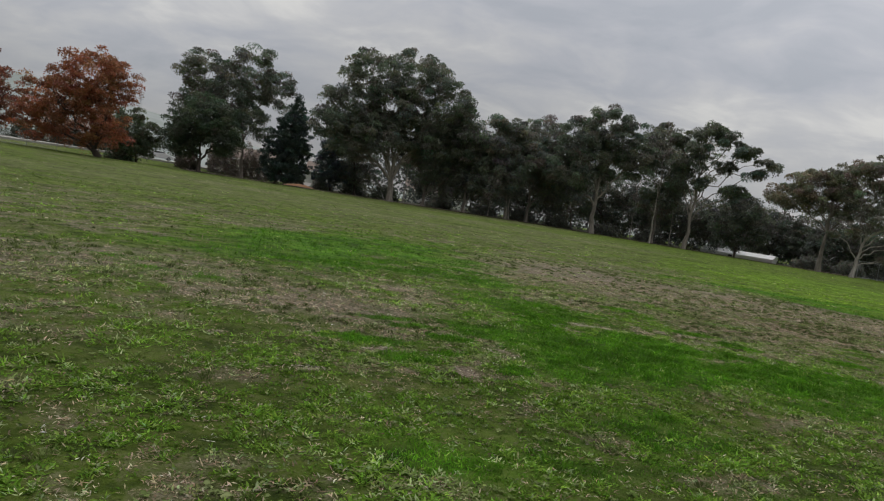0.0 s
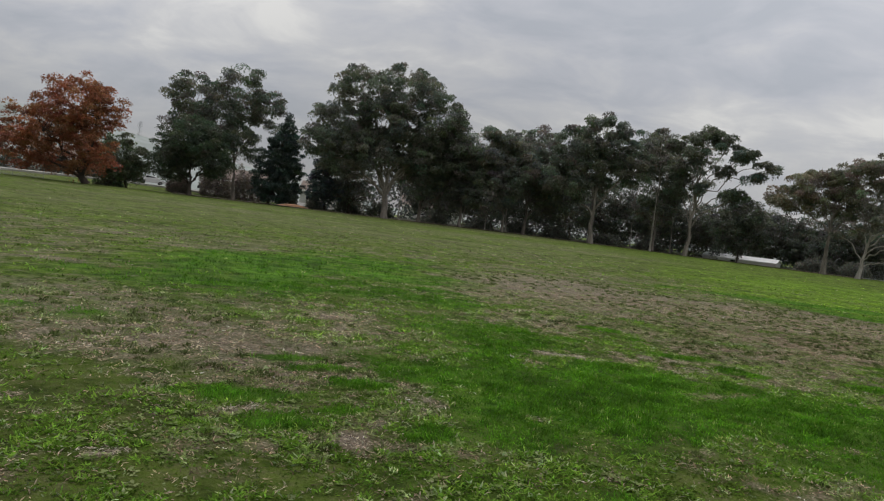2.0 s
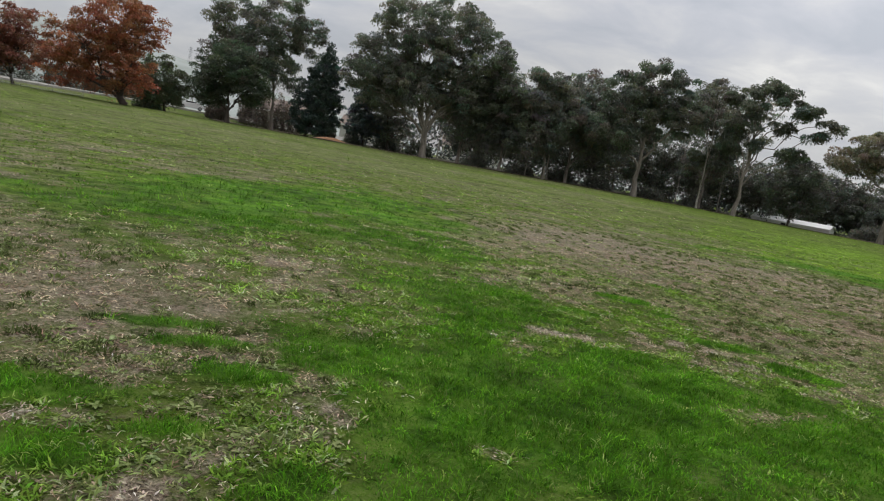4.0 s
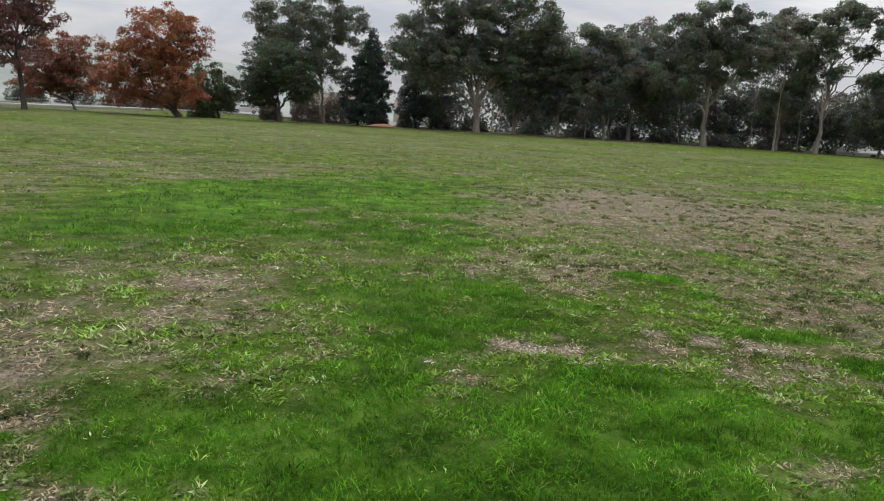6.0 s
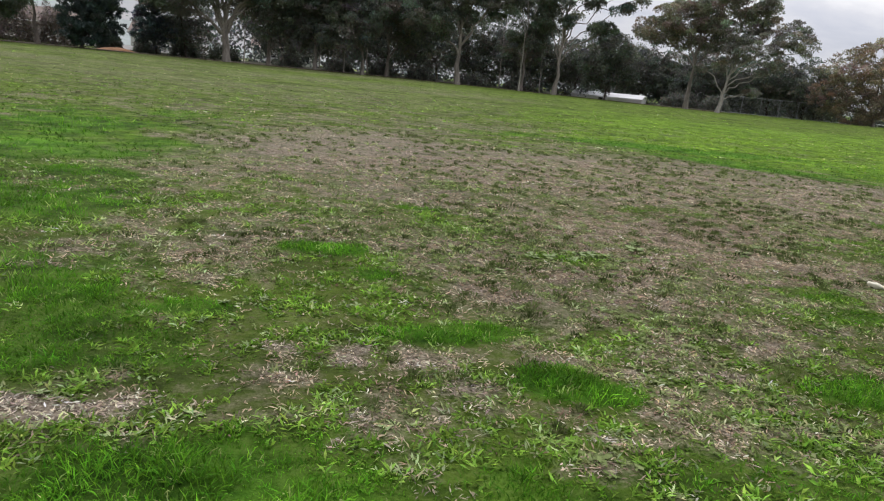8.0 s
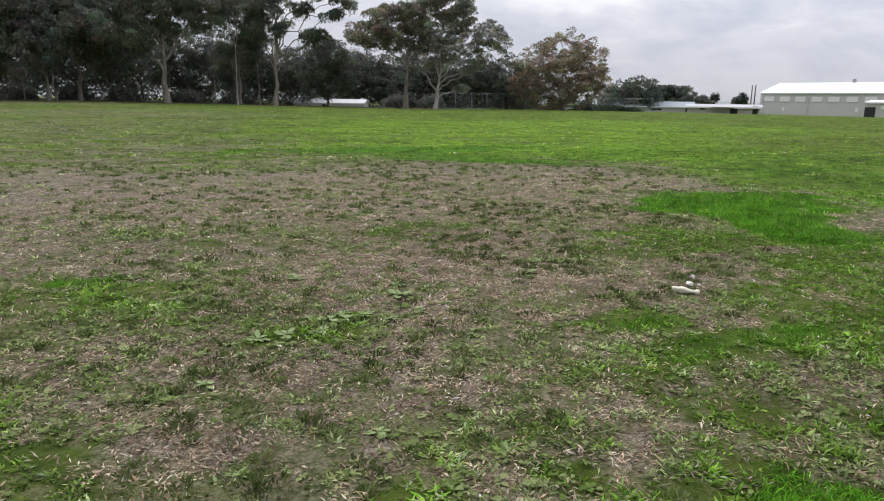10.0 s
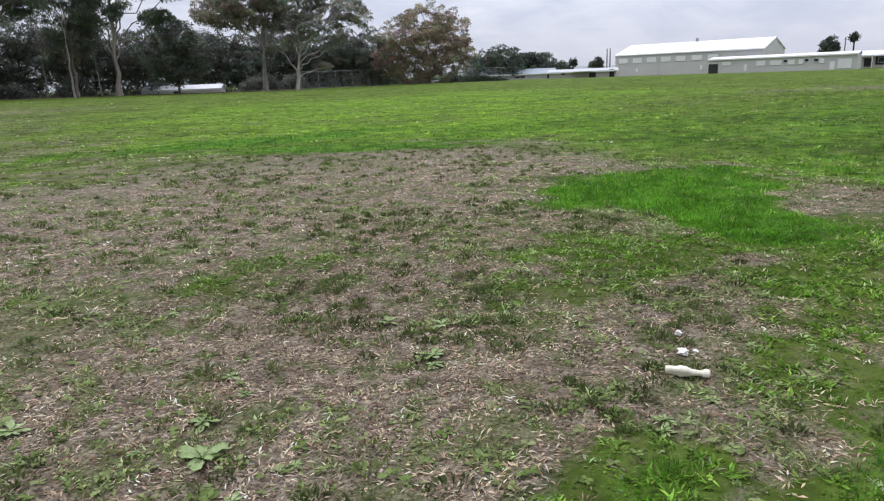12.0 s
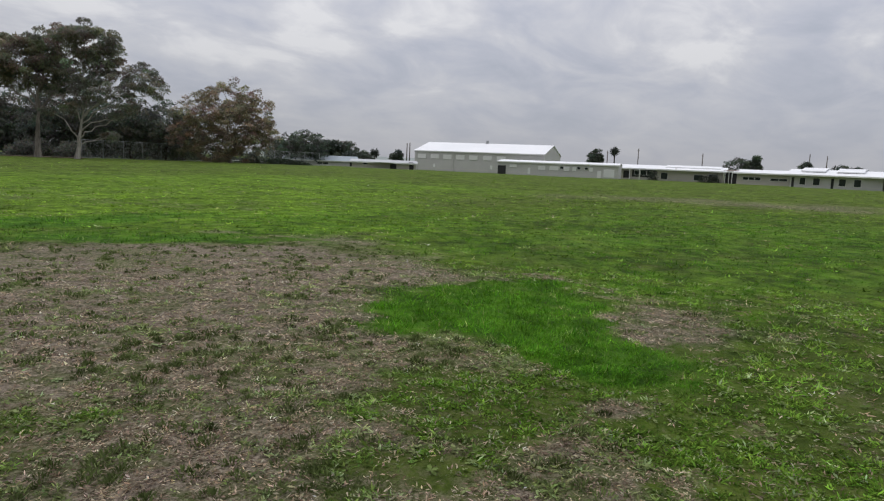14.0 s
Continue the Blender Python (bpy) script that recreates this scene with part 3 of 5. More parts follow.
tree("cypress_tree", "dark bottle-green cypress tree with ragged pointed top", "cypress", -33.4, 107.0, 0.35, 13000,
     [(2.2, 11.9, 1.2, 2.0), (1.8, 9.1, 2.6, 2.6), (1.5, 6.4, 3.7, 2.8), (1.5, 4.0, 4.2, 2.6), (1.2, 2.1, 3.9, 1.8)])
tree("cedar_tree", "small blue-green cedar tree among dark trunks", "cedar", -27.4, 120.2, 0.25, 5000,
     [(-1.1, 8.5, 1.4, 2.0), (-0.7, 5.9, 2.6, 2.2), (-0.3, 3.2, 3.4, 2.2)])
tree("gum_tree", "large domed gum tree with forked pale trunk", "gum", -15.3, 110.3, 0.75, 40000,
     [(-5.2, 19.6, 5.0, 3.6), (1.9, 20.4, 5.5, 4.1), (-8.4, 14.3, 5.0, 3.6), (6.7, 16.1, 4.6, 4.1), (-1.3, 15.2, 5.5, 4.1), (-11.0, 10.8, 3.3, 2.7), (-3.2, 9.9, 4.6, 2.9), (9.9, 13.3, 3.5, 3.5), (4.9, 10.4, 4.6, 2.9), (-7.4, 8.0, 3.8, 2.4), (1.0, 12.0, 5.0, 3.2), (-5.7, 11.7, 4.1, 2.7)])
tree("pittosporum_tree", "dark bushy evergreen tree in the shade of gums", "dark", -22.8, 119.1, 0.3, 6000,
     [(-0.5, 6.3, 4.5, 3.8), (-2.0, 9.1, 4.0, 3.2), (0.4, 3.6, 4.0, 2.5)])
tree("gum_tree", "slim gum tree with pale leaning trunk in the row", "gumdark", -10.5, 116.9, 0.35, 11000,
     [(0.0, 8.2, 4.3, 4.3), (3.6, 5.6, 3.7, 3.1), (1.3, 12.2, 4.0, 3.7)])
tree("gum_tree", "dense dark gum tree in the row", "gumdark", -3.3, 114.3, 0.4, 13000,
     [(-1.1, 11.6, 3.9, 3.9), (-1.7, 7.0, 4.2, 3.7), (1.7, 8.7, 3.9, 4.2)])
tree("gum_tree", "dense dark gum tree in the row", "gumdark", 3.7, 113.4, 0.4, 13000,
     [(-2.3, 13.0, 3.9, 3.2), (-0.0, 10.4, 4.5, 4.5), (-2.5, 6.1, 4.2, 3.7)])
tree("gum_tree", "dense dark gum tree in the row", "gumdark", 7.5, 118.2, 0.4, 13000,
     [(0.7, 15.2, 4.7, 3.1), (-0.3, 10.5, 4.4, 4.4), (3.4, 8.0, 4.4, 3.9)])
tree("gum_tree", "tall gum tree with double pale trunk", "gum", 17.7, 111.1, 0.6, 20000,
     [(0.3, 17.6, 3.7, 2.8), (-3.7, 14.1, 4.1, 3.5), (3.4, 15.1, 4.1, 3.3), (-0.6, 11.6, 5.5, 3.2), (5.5, 12.4, 3.2, 2.8), (-5.0, 9.5, 4.1, 3.7)])
tree("gum_tree", "thin airy gum tree behind the others", "gum", 28.9, 117.0, 0.3, 7000,
     [(-0.8, 18.0, 2.8, 2.4), (-1.5, 14.6, 2.8, 2.8), (2.3, 10.8, 3.2, 2.8), (-0.6, 7.6, 3.9, 3.0)])
tree("gum_tree", "tall open gum tree with bare leaning limbs", "gum", 31.7, 108.0, 0.45, 9500,
     [(1.4, 18.4, 2.3, 1.4), (-0.6, 16.2, 1.7, 1.4), (-3.4, 17.2, 1.6, 1.4), (6.4, 15.8, 2.0, 1.2), (9.6, 14.2, 1.5, 0.9), (4.2, 17.3, 1.5, 0.9), (3.8, 13.1, 1.6, 0.9), (0.6, 13.6, 1.5, 1.0),
      (8.2, 12.6, 1.0, 0.6), (-2.4, 13.0, 1.8, 1.4), (-2.3, 10.4, 2.0, 1.3), (5.6, 9.4, 2.2, 0.9), (1.2, 10.6, 1.3, 0.8)])
tree("wattle_tree", "small dark bushy tree with a slim trunk", "dark", 39.7, 108.5, 0.22, 8000,
     [(-0.2, 6.8, 3.2, 2.6), (-0.5, 4.0, 4.0, 2.5), (1.7, 5.0, 2.8, 2.8)])
tree("gum_tree", "broad-topped gum tree with olive canopy", "gumolive", 50.8, 104.8, 0.5, 17000,
     [(-2.2, 12.8, 4.4, 2.3), (-5.4, 10.6, 3.2, 2.3), (1.9, 14.1, 4.4, 2.7), (6.3, 15.0, 3.4, 2.3), (0.5, 10.2, 4.0, 2.0), (7.9, 12.9, 2.1, 1.6)])
tree("gum_tree", "pale-barked gum tree with bare spreading limbs", "gumpale", 53.3, 100.2, 0.42, 10500,
     [(0.6, 11.1, 3.4, 1.9), (7.8, 10.5, 2.9, 1.7), (4.4, 9.0, 3.9, 1.9), (-0.3, 7.7, 3.1, 1.9), (9.9, 9.3, 1.2, 0.9), (5.0, 5.6, 1.2, 0.5), (-3.1, 6.2, 1.0, 0.6), (3.8, 3.1, 0.9, 0.4), (6.6, 6.6, 1.2, 0.6)])
tree("sycamore_tree", "rounded brown-green autumn sycamore beside the fence", "syc", 77.8, 100.6, 0.42, 19000,
     [(-0.3, 9.6, 4.4, 2.9), (-3.9, 7.8, 3.9, 2.9), (3.6, 8.0, 3.7, 3.1), (0.6, 5.8, 5.9, 3.4), (-5.2, 4.2, 3.9, 3.1), (-2.1, 3.0, 4.4, 2.5), (4.8, 4.8, 2.7, 2.7), (2.2, 2.8, 3.9, 2.0)])
tree("pine_tree", "dark distant pine clump beyond the field", "pine", 139.2, 149.0, 0.5, 8000,
     [(-1.2, 4.0, 6.1, 3.6), (3.2, 5.2, 5.2, 3.2), (-2.9, 2.3, 5.5, 2.7), (2.3, 2.4, 6.1, 2.7)])
tree("pine_tree", "dark distant pine clump beyond the field", "pine", 154.1, 148.1, 0.5, 8000,
     [(-3.7, 3.3, 6.1, 3.4), (2.1, 3.1, 5.1, 3.2), (-1.3, 4.5, 5.1, 2.5), (-0.3, 2.3, 6.1, 2.4)])
tree("evergreen_tree", "dark dense evergreen tree behind the gum row", "dark", -8.1, 130.1, 0.3, 8000,
     [(-0.3, 4.8, 5.3, 4.3), (-0.5, 10.1, 5.3, 4.5), (-4.4, 6.8, 4.3, 4.3)])
tree("evergreen_tree", "dark dense evergreen tree behind the gum row", "gumdark", -0.1, 130.4, 0.3, 8000,
     [(-0.3, 4.8, 5.3, 4.3), (-0.5, 10.0, 5.3, 4.5), (-4.4, 6.7, 4.3, 4.3)])
tree("evergreen_tree", "dark dense evergreen tree behind the gum row", "dark", 8.4, 130.2, 0.3, 8000,
     [(-0.3, 4.7, 5.3, 4.3), (-0.6, 9.9, 5.3, 4.5), (-4.4, 6.7, 4.3, 4.3)])
tree("evergreen_tree", "dark dense evergreen tree behind the gum row", "gumdark", 16.7, 129.4, 0.3, 8000,
     [(-0.4, 4.7, 5.3, 4.3), (-0.6, 9.8, 5.3, 4.5), (-4.3, 6.6, 4.3, 4.3)])
tree("evergreen_tree", "dark dense evergreen tree behind the gum row", "dark", 24.6, 128.2, 0.3, 8000,
     [(-0.4, 4.6, 5.3, 4.3), (-0.1, 8.6, 4.8, 2.8), (-3.8, 5.8, 4.3, 3.4)])
tree("evergreen_tree", "dark dense evergreen tree behind the gum row", "gumdark", 32.6, 126.4, 0.3, 8000,
     [(-0.4, 4.5, 5.3, 4.3), (-0.2, 8.0, 4.6, 2.6), (-3.7, 5.4, 4.3, 3.2)])
tree("evergreen_tree", "dark dense evergreen tree behind the gum row", "dark", 40.2, 124.2, 0.3, 8000,
     [(-0.4, 4.4, 5.3, 4.3), (-0.2, 6.7, 5.3, 2.8), (-3.5, 4.1, 4.3, 3.0)])
tree("evergreen_tree", "dark dense evergreen tree behind the gum row", "dark", 51.3, 123.2, 0.3, 8000,
     [(-0.2, 3.2, 4.3, 3.3), (0.4, 6.4, 4.3, 3.3), (-2.8, 4.6, 3.7, 3.1)])
tree("evergreen_tree", "dark dense evergreen tree behind the gum row", "dark", 57.4, 120.5, 0.3, 8000,
     [(-0.2, 3.2, 4.3, 3.3), (0.3, 6.3, 4.3, 3.3), (-2.8, 4.6, 3.7, 3.1)])
tree("evergreen_tree", "dark dense evergreen tree behind the gum row", "dark", 64.0, 117.1, 0.3, 8000,
     [(-0.3, 3.2, 4.3, 3.3), (0.3, 5.6, 4.3, 3.3), (-2.8, 4.5, 3.7, 3.1)])
tree("evergreen_tree", "dark dense evergreen tree behind the gum row", "dark", 69.4, 113.9, 0.3, 8000,
     [(-0.3, 3.1, 4.3, 3.3), (0.2, 5.5, 4.3, 3.3), (-2.8, 4.5, 3.7, 3.1)])
tree("evergreen_tree", "dark dense evergreen tree behind the gum row", "dark", 73.7, 111.1, 0.3, 8000,
     [(-0.3, 3.1, 4.3, 3.3), (0.2, 5.5, 4.3, 3.3), (-2.8, 4.4, 3.7, 3.1)])
tree("gum_tree", "slender pale-trunked gum tree in the dense row", "gumpale", -13.5, 114.1, 0.16, 1700,
     [(0.1, 10.0, 2.1, 1.8), (1.3, 8.0, 1.8, 1.4), (-1.2, 7.3, 1.6, 1.3)])
tree("gum_tree", "slender pale-trunked gum tree in the dense row", "gumpale", -10.5, 119.6, 0.2, 1700,
     [(-1.2, 11.5, 2.2, 1.9), (-1.0, 9.4, 1.9, 1.5), (-1.4, 8.8, 1.7, 1.3)])
tree("gum_tree", "slender pale-trunked gum tree in the dense row", "gumpale", -3.1, 123.2, 0.14, 1700,
     [(-0.3, 14.2, 2.3, 1.9), (1.0, 12.1, 1.9, 1.5), (-1.6, 11.4, 1.7, 1.3)])
tree("gum_tree", "slender pale-trunked gum tree in the dense row", "gumpale", 0.9, 116.4, 0.13, 1700,
     [(0.2, 13.2, 2.2, 1.8), (1.9, 11.2, 1.8, 1.4), (-1.6, 10.5, 1.6, 1.3)])
tree("gum_tree", "slender pale-trunked gum tree in the dense row", "gumpale", 4.6, 121.4, 0.22, 1700,
     [(-1.5, 14.5, 2.3, 1.9), (-1.2, 12.4, 1.9, 1.5), (-1.7, 11.8, 1.7, 1.3)])
tree("gum_tree", "slender pale-trunked gum tree in the dense row", "gumpale", 7.8, 125.3, 0.13, 1700,
     [(-0.3, 14.2, 2.3, 2.0), (1.2, 12.0, 2.0, 1.6), (-1.8, 11.3, 1.8, 1.4)])
tree("gum_tree", "slender pale-trunked gum tree in the dense row", "gumpale", 26.1, 121.1, 0.15, 1700,
     [(-0.3, 16.4, 2.3, 1.9), (1.8, 14.4, 1.9, 1.5), (-2.2, 13.8, 1.7, 1.3)])
tree("gum_tree", "slender pale-trunked gum tree in the dense row", "gumpale", 27.5, 112.6, 0.19, 1700,
     [(-0.3, 16.6, 2.1, 1.8), (1.8, 14.7, 1.8, 1.4), (-2.2, 14.1, 1.6, 1.3)])
tree("gum_tree", "slender pale-trunked gum tree in the dense row", "gumpale", 32.8, 120.5, 0.14, 1700,
     [(-1.9, 16.7, 2.3, 1.9), (-1.3, 14.6, 1.9, 1.6), (-2.3, 14.1, 1.7, 1.4)])
tree("gum_tree", "slender pale-trunked gum tree in the dense row", "gumpale", 34.0, 115.0, 0.2, 1700,
     [(-0.7, 18.1, 2.2, 1.9), (1.3, 16.2, 1.9, 1.5), (-2.4, 15.6, 1.7, 1.3)])

# ---- school buildings, street, fences and distance ----
WALL_GREY = worn_material("painted_wall_grey", (0.50, 0.49, 0.47), (0.57, 0.56, 0.535), 0.25, 0.85)
WALL_TAN = worn_material("painted_wall_tan", (0.46, 0.43, 0.38), (0.53, 0.50, 0.45), 0.25, 0.85)
ROOF_WHITE = worn_material("white_metal_roof", (0.78, 0.79, 0.80), (0.86, 0.86, 0.86), 0.12, 0.5)
ROOF_BLUE = worn_material("pale_blue_metal_roof", (0.27, 0.31, 0.34), (0.34, 0.38, 0.41), 0.15, 0.75)
ROOF_GREY = worn_material("weathered_grey_metal_roof", (0.40, 0.41, 0.42), (0.52, 0.53, 0.53), 0.3, 0.7)
ROOF_TILE = worn_material("brown_tile_roof", (0.16, 0.12, 0.10), (0.24, 0.19, 0.16), 0.8, 0.9)
TRIM_WHITE = worn_material("white_paint", (0.70, 0.70, 0.68), (0.80, 0.80, 0.78), 0.6, 0.6)
PANEL_PALE = worn_material("frosted_panel", (0.74, 0.74, 0.72), (0.80, 0.79, 0.77), 0.8, 0.35)
# near-black colour that stands for the shade inside doorways and walkways
OPENING_SHADE = worn_material("recess_shade", (0.02, 0.02, 0.022), (0.035, 0.034, 0.033), 0.8, 0.8)
STEEL = worn_material("galvanised_steel", (0.30, 0.31, 0.32), (0.42, 0.43, 0.44), 2.0, 0.5, metal=0.6)
ASPHALT = worn_material("asphalt", (0.22, 0.21, 0.195), (0.28, 0.27, 0.25), 0.4, 0.95)
CONCRETE = worn_material("concrete", (0.40, 0.38, 0.35), (0.50, 0.48, 0.44), 0.5, 0.9)
POLE_WOOD = worn_material("weathered_pole_wood", (0.10, 0.085, 0.07), (0.16, 0.14, 0.12), 2.0, 0.9)
DIRT = worn_material("orange_dirt", (0.30, 0.14, 0.06), (0.38, 0.21, 0.11), 0.9, 0.95)
# grass of the far hills, with the haze of distance mixed into its colour
HAZED_HILL = worn_material("hazed_hill_grass", (0.215, 0.245, 0.225), (0.28, 0.31, 0.295), 0.004, 0.95, lo=0.42, hi=0.6)
TYRE = worn_material("tyre_rubber", (0.015, 0.015, 0.015), (0.03, 0.03, 0.03), 6.0, 0.9)
CAR_PAINT = {k: worn_material(k + "_car_paint", c, c, 3.0, 0.25) for k, c in
             (("white", (0.78, 0.78, 0.78)), ("silver", (0.48, 0.49, 0.50)), ("dark", (0.05, 0.055, 0.065)))}
glass_m, glass_nt, glass_b = material("window_glass")
glass_b.inputs["Base Color"].default_value = (0.02, 0.025, 0.03, 1)
glass_b.inputs["Roughness"].default_value = 0.08
GLASS = glass_m


def box_data(x0, x1, y0, y1, z0, z1):
    v = [(x, y, z) for z in (z0, z1) for x, y in ((x0, y0), (x1, y0), (x1, y1), (x0, y1))]
    f = [(0, 3, 2, 1), (4, 5, 6, 7), (0, 1, 5, 4), (1, 2, 6, 5), (2, 3, 7, 6), (3, 0, 4, 7)]
    return v, f


def solid(name, data, mat, bevel=0.0):
    """A mesh from corners and faces, its edges rounded where bevel is given."""
    me = bpy.data.meshes.new(name)
    bm = bmesh.new()
    vs = [bm.verts.new(v) for v in data[0]]
    for f in data[1]:
        bm.faces.new([vs[k] for k in f])
    if bevel:
        bmesh.ops.bevel(bm, geom=bm.edges[:], offset=bevel, segments=2, affect="EDGES", profile=0.5)
    bmesh.ops.recalc_face_normals(bm, faces=bm.faces[:])
    bm.to_mesh(me)
    bm.free()
    me.materials.append(mat)
    return me


def gable_data(x0, x1, y0, y1, eave, ridge, over=0.5, thick=0.18):
    """A pitched roof slab with its ridge along x."""
    ym = (y0 + y1) / 2
    a, b, c, d = x0 - over, x1 + over, y0 - over, y1 + over
    drop = (ridge - eave) * over / (ym - y0)
    prof = [(c, eave - drop), (ym, ridge), (d, eave - drop), (d, eave - drop + thick), (ym, ridge + thick), (c, eave - drop + thick)]
    v = [(x, y, z) for x in (a, b) for y, z in prof]
    f = [(k, (k + 1) % 6, (k + 1) % 6 + 6, k + 6) for k in range(6)]
    f += [(0, 5, 4, 1), (1, 4, 3, 2), (6, 7, 10, 11), (7, 8, 9, 10)]
    return v, f


def body_data(x0, x1, y0, y1, eave, ridge):
    """Walls closed by two gable ends."""
    ym = (y0 + y1) / 2
    v = [(x, y, z) for x in (x0, x1) for y, z in ((y0, -0.6), (y0, eave), (ym, ridge), (y1, eave), (y1, -0.6))]
    f = [(0, 1, 2, 3, 4), (5, 9, 8, 7, 6), (0, 5, 6, 1), (1, 6, 7, 2), (2, 7, 8, 3), (3, 8, 9, 4), (4, 9, 5, 0)]
    return v, f


def building(name, label, a, b, deep, eave, ridge, wall, roof, openings, over=0.5, thick=0.22, category="building"):
    """A low building whose front runs from a to b. Openings: kind, start and end along the front as shares of it, sill, head."""
    ax, ay = a
    length = math.hypot(b[0] - ax, b[1] - ay)
    root = new(name)
    root.location = (ax, ay, float(lie((ax + b[0]) / 2, (ay + b[1]) / 2)))
    root.rotation_euler = (0, 0, math.atan2(b[1] - ay, b[0] - ax))
    tagged(root, label, category)
    part("wall", solid("wall", body_data(0, length, 0, deep, eave, ridge), wall), root)
    part("roof", solid("roof", gable_data(0, length, 0, deep, eave + 0.02, ridge + 0.02, over, thick), roof), root)
    part("fascia", solid("fascia", box_data(-over, length + over, -over - 0.06, -over, eave - 0.12, eave + thick * 0.7), TRIM_WHITE), root)
    for kind, s, e, z0, z1 in openings:
        s, e = s * length, e * length
        if kind == "window":
            w = part("window", solid("window", box_data(s, e, -0.07, -0.003, z0, z1), TRIM_WHITE), root)
            n = max(1, round((e - s) / 1.4))
            for k in range(n):
                p, q = s + (e - s) * k / n + 0.06, s + (e - s) * (k + 1) / n - 0.06
                part("pane", solid("pane", box_data(p, q, -0.085, -0.073, z0 + 0.06, z1 - 0.06), GLASS), w)
        elif kind == "panel":
            w = part("window", solid("window", box_data(s, e, -0.07, -0.003, z0, z1), wall), root, "frosted pale window panel")
            part("pane", solid("pane", box_data(s + 0.06, e - 0.06, -0.09, -0.073, z0 + 0.06, z1 - 0.06), PANEL_PALE), w)
        elif kind == "door":
            part("door", solid("door", box_data(s, e, -0.08, -0.003, z0, z1), TRIM_WHITE, 0.02), root)
        elif kind == "dark":
            # no real hole: a dark slab on the wall paints the shade within
            part("doorway", solid("doorway", box_data(s, e, -0.06, -0.003, z0, z1), OPENING_SHADE), root, "dark panel painted as the shade inside an opening")
        elif kind == "joint":
            part("pilaster", solid("pilaster", box_data(s, e, -0.12, -0.003, z0, z1), wall), root)
        elif kind == "post":
            part("post", solid("post", box_data(s, e, -1.6, -1.45, z0, z1), TRIM_WHITE), root)
        elif kind == "raised":
            part("roof_monitor", solid("roof_monitor", gable_data(s, e, deep * 0.2, deep * 0.8, z0, z1, 0.2, 0.2), ROOF_WHITE), root)
        elif kind == "vent":
            part("roof_vent", solid("roof_vent", box_data(s, e, deep * 0.48, deep * 0.52, z0, z1), STEEL, 0.05), root)
        elif kind == "canopy":
            part("canopy", solid("canopy", box_data(s, e, -1.9, -0.55, z0, z1), roof), root)
    return root


building("gymnasium", "large grey gymnasium hall with a white pitched metal roof", (145.2, 113.5), (152.5, 81.6), 20, 4.75, 7.1, WALL_GREY, ROOF_WHITE,
         [("panel", s, s + 0.07, 2.9, 4.1) for s in (0.025, 0.13, 0.232, 0.335, 0.437, 0.545, 0.65)]
         + [("joint", 0.305, 0.315, -0.4, 4.4), ("joint", 0.005, 0.02, -0.4, 4.4), ("door", 0.155, 0.17, 0.9, 1.7), ("door", 0.605, 0.62, 0.9, 1.8),
            ("window", 0.805, 0.85, 3.1, 3.5), ("window", 0.92, 0.965, 3.1, 3.5), ("vent", 0.475, 0.49, 7.2, 8.0)], 0.2, 0.16)
building("school_wing", "low grey school wing with white roof in front of the gymnasium", (138.9, 86.2), (145.5, 61.2), 9, 2.7, 3.1, WALL_GREY, ROOF_WHITE,
         [("dark", 0.0, 0.07, 0.0, 1.9), ("panel", 0.1, 0.165, 1.5, 2.3), ("door", 0.26, 0.28, 0.3, 1.6), ("panel", 0.345, 0.41, 1.2, 2.2), ("window", 0.385, 0.405, 1.6, 2.2),
          ("panel", 0.44, 0.52, 1.2, 2.2), ("window", 0.53, 0.56, 1.6, 2.2), ("panel", 0.56, 0.61, 1.2, 2.2), ("window", 0.67, 0.70, 1.6, 2.2), ("panel", 0.63, 0.665, 1.2, 2.2),
          ("window", 0.73, 0.76, 1.6, 2.2), ("panel", 0.765, 0.80, 1.2, 2.2), ("door", 0.835, 0.865, 0.0, 1.5), ("door", 0.885, 0.97, 0.2, 1.9)], 0.2, 0.14)
building("classroom_block", "long low classroom block with white roof and shaded walkway", (157.2, 64.7), (160.8, 43.7), 12, 2.35, 3.1, WALL_TAN, ROOF_WHITE,
         [("dark", 0.03, 0.1, 0.3, 1.9), ("dark", 0.12, 0.35, 0.6, 2.2), ("window", 0.14, 0.33, 1.0, 2.0), ("post", 0.1, 0.108, -0.4, 2.6), ("post", 0.2, 0.208, -0.4, 2.6),
          ("window", 0.41, 0.48, 0.3, 1.8), ("window", 0.73, 0.82, 0.3, 1.6), ("window", 0.87, 0.96, 0.3, 1.8), ("raised", 0.45, 0.97, 2.9, 3.3), ("joint", 0.55, 0.56, -0.4, 2.8)], 0.9)
building("breezeway", "shaded breezeway with white posts between classroom blocks", (161.8, 43.5), (161.6, 40.9), 6, 2.5, 2.7, WALL_TAN, ROOF_TILE,
         [("dark", 0.02, 0.98, 0.0, 2.3), ("post", 0.2, 0.24, -0.4, 2.4), ("post", 0.5, 0.54, -0.4, 2.4), ("post", 0.75, 0.79, -0.4, 2.4)], 0.2)
building("classroom_block", "low tan classroom block with narrow dark window strips", (160.35, 40.7), (159.9, 30.7), 11, 2.3, 2.9, WALL_TAN, ROOF_WHITE,
         [("window", 0.12, 0.47, 0.9, 1.6), ("window", 0.65, 0.97, 0.9, 1.5), ("door", 0.55, 0.57, 2.0, 2.3)], 0.8)
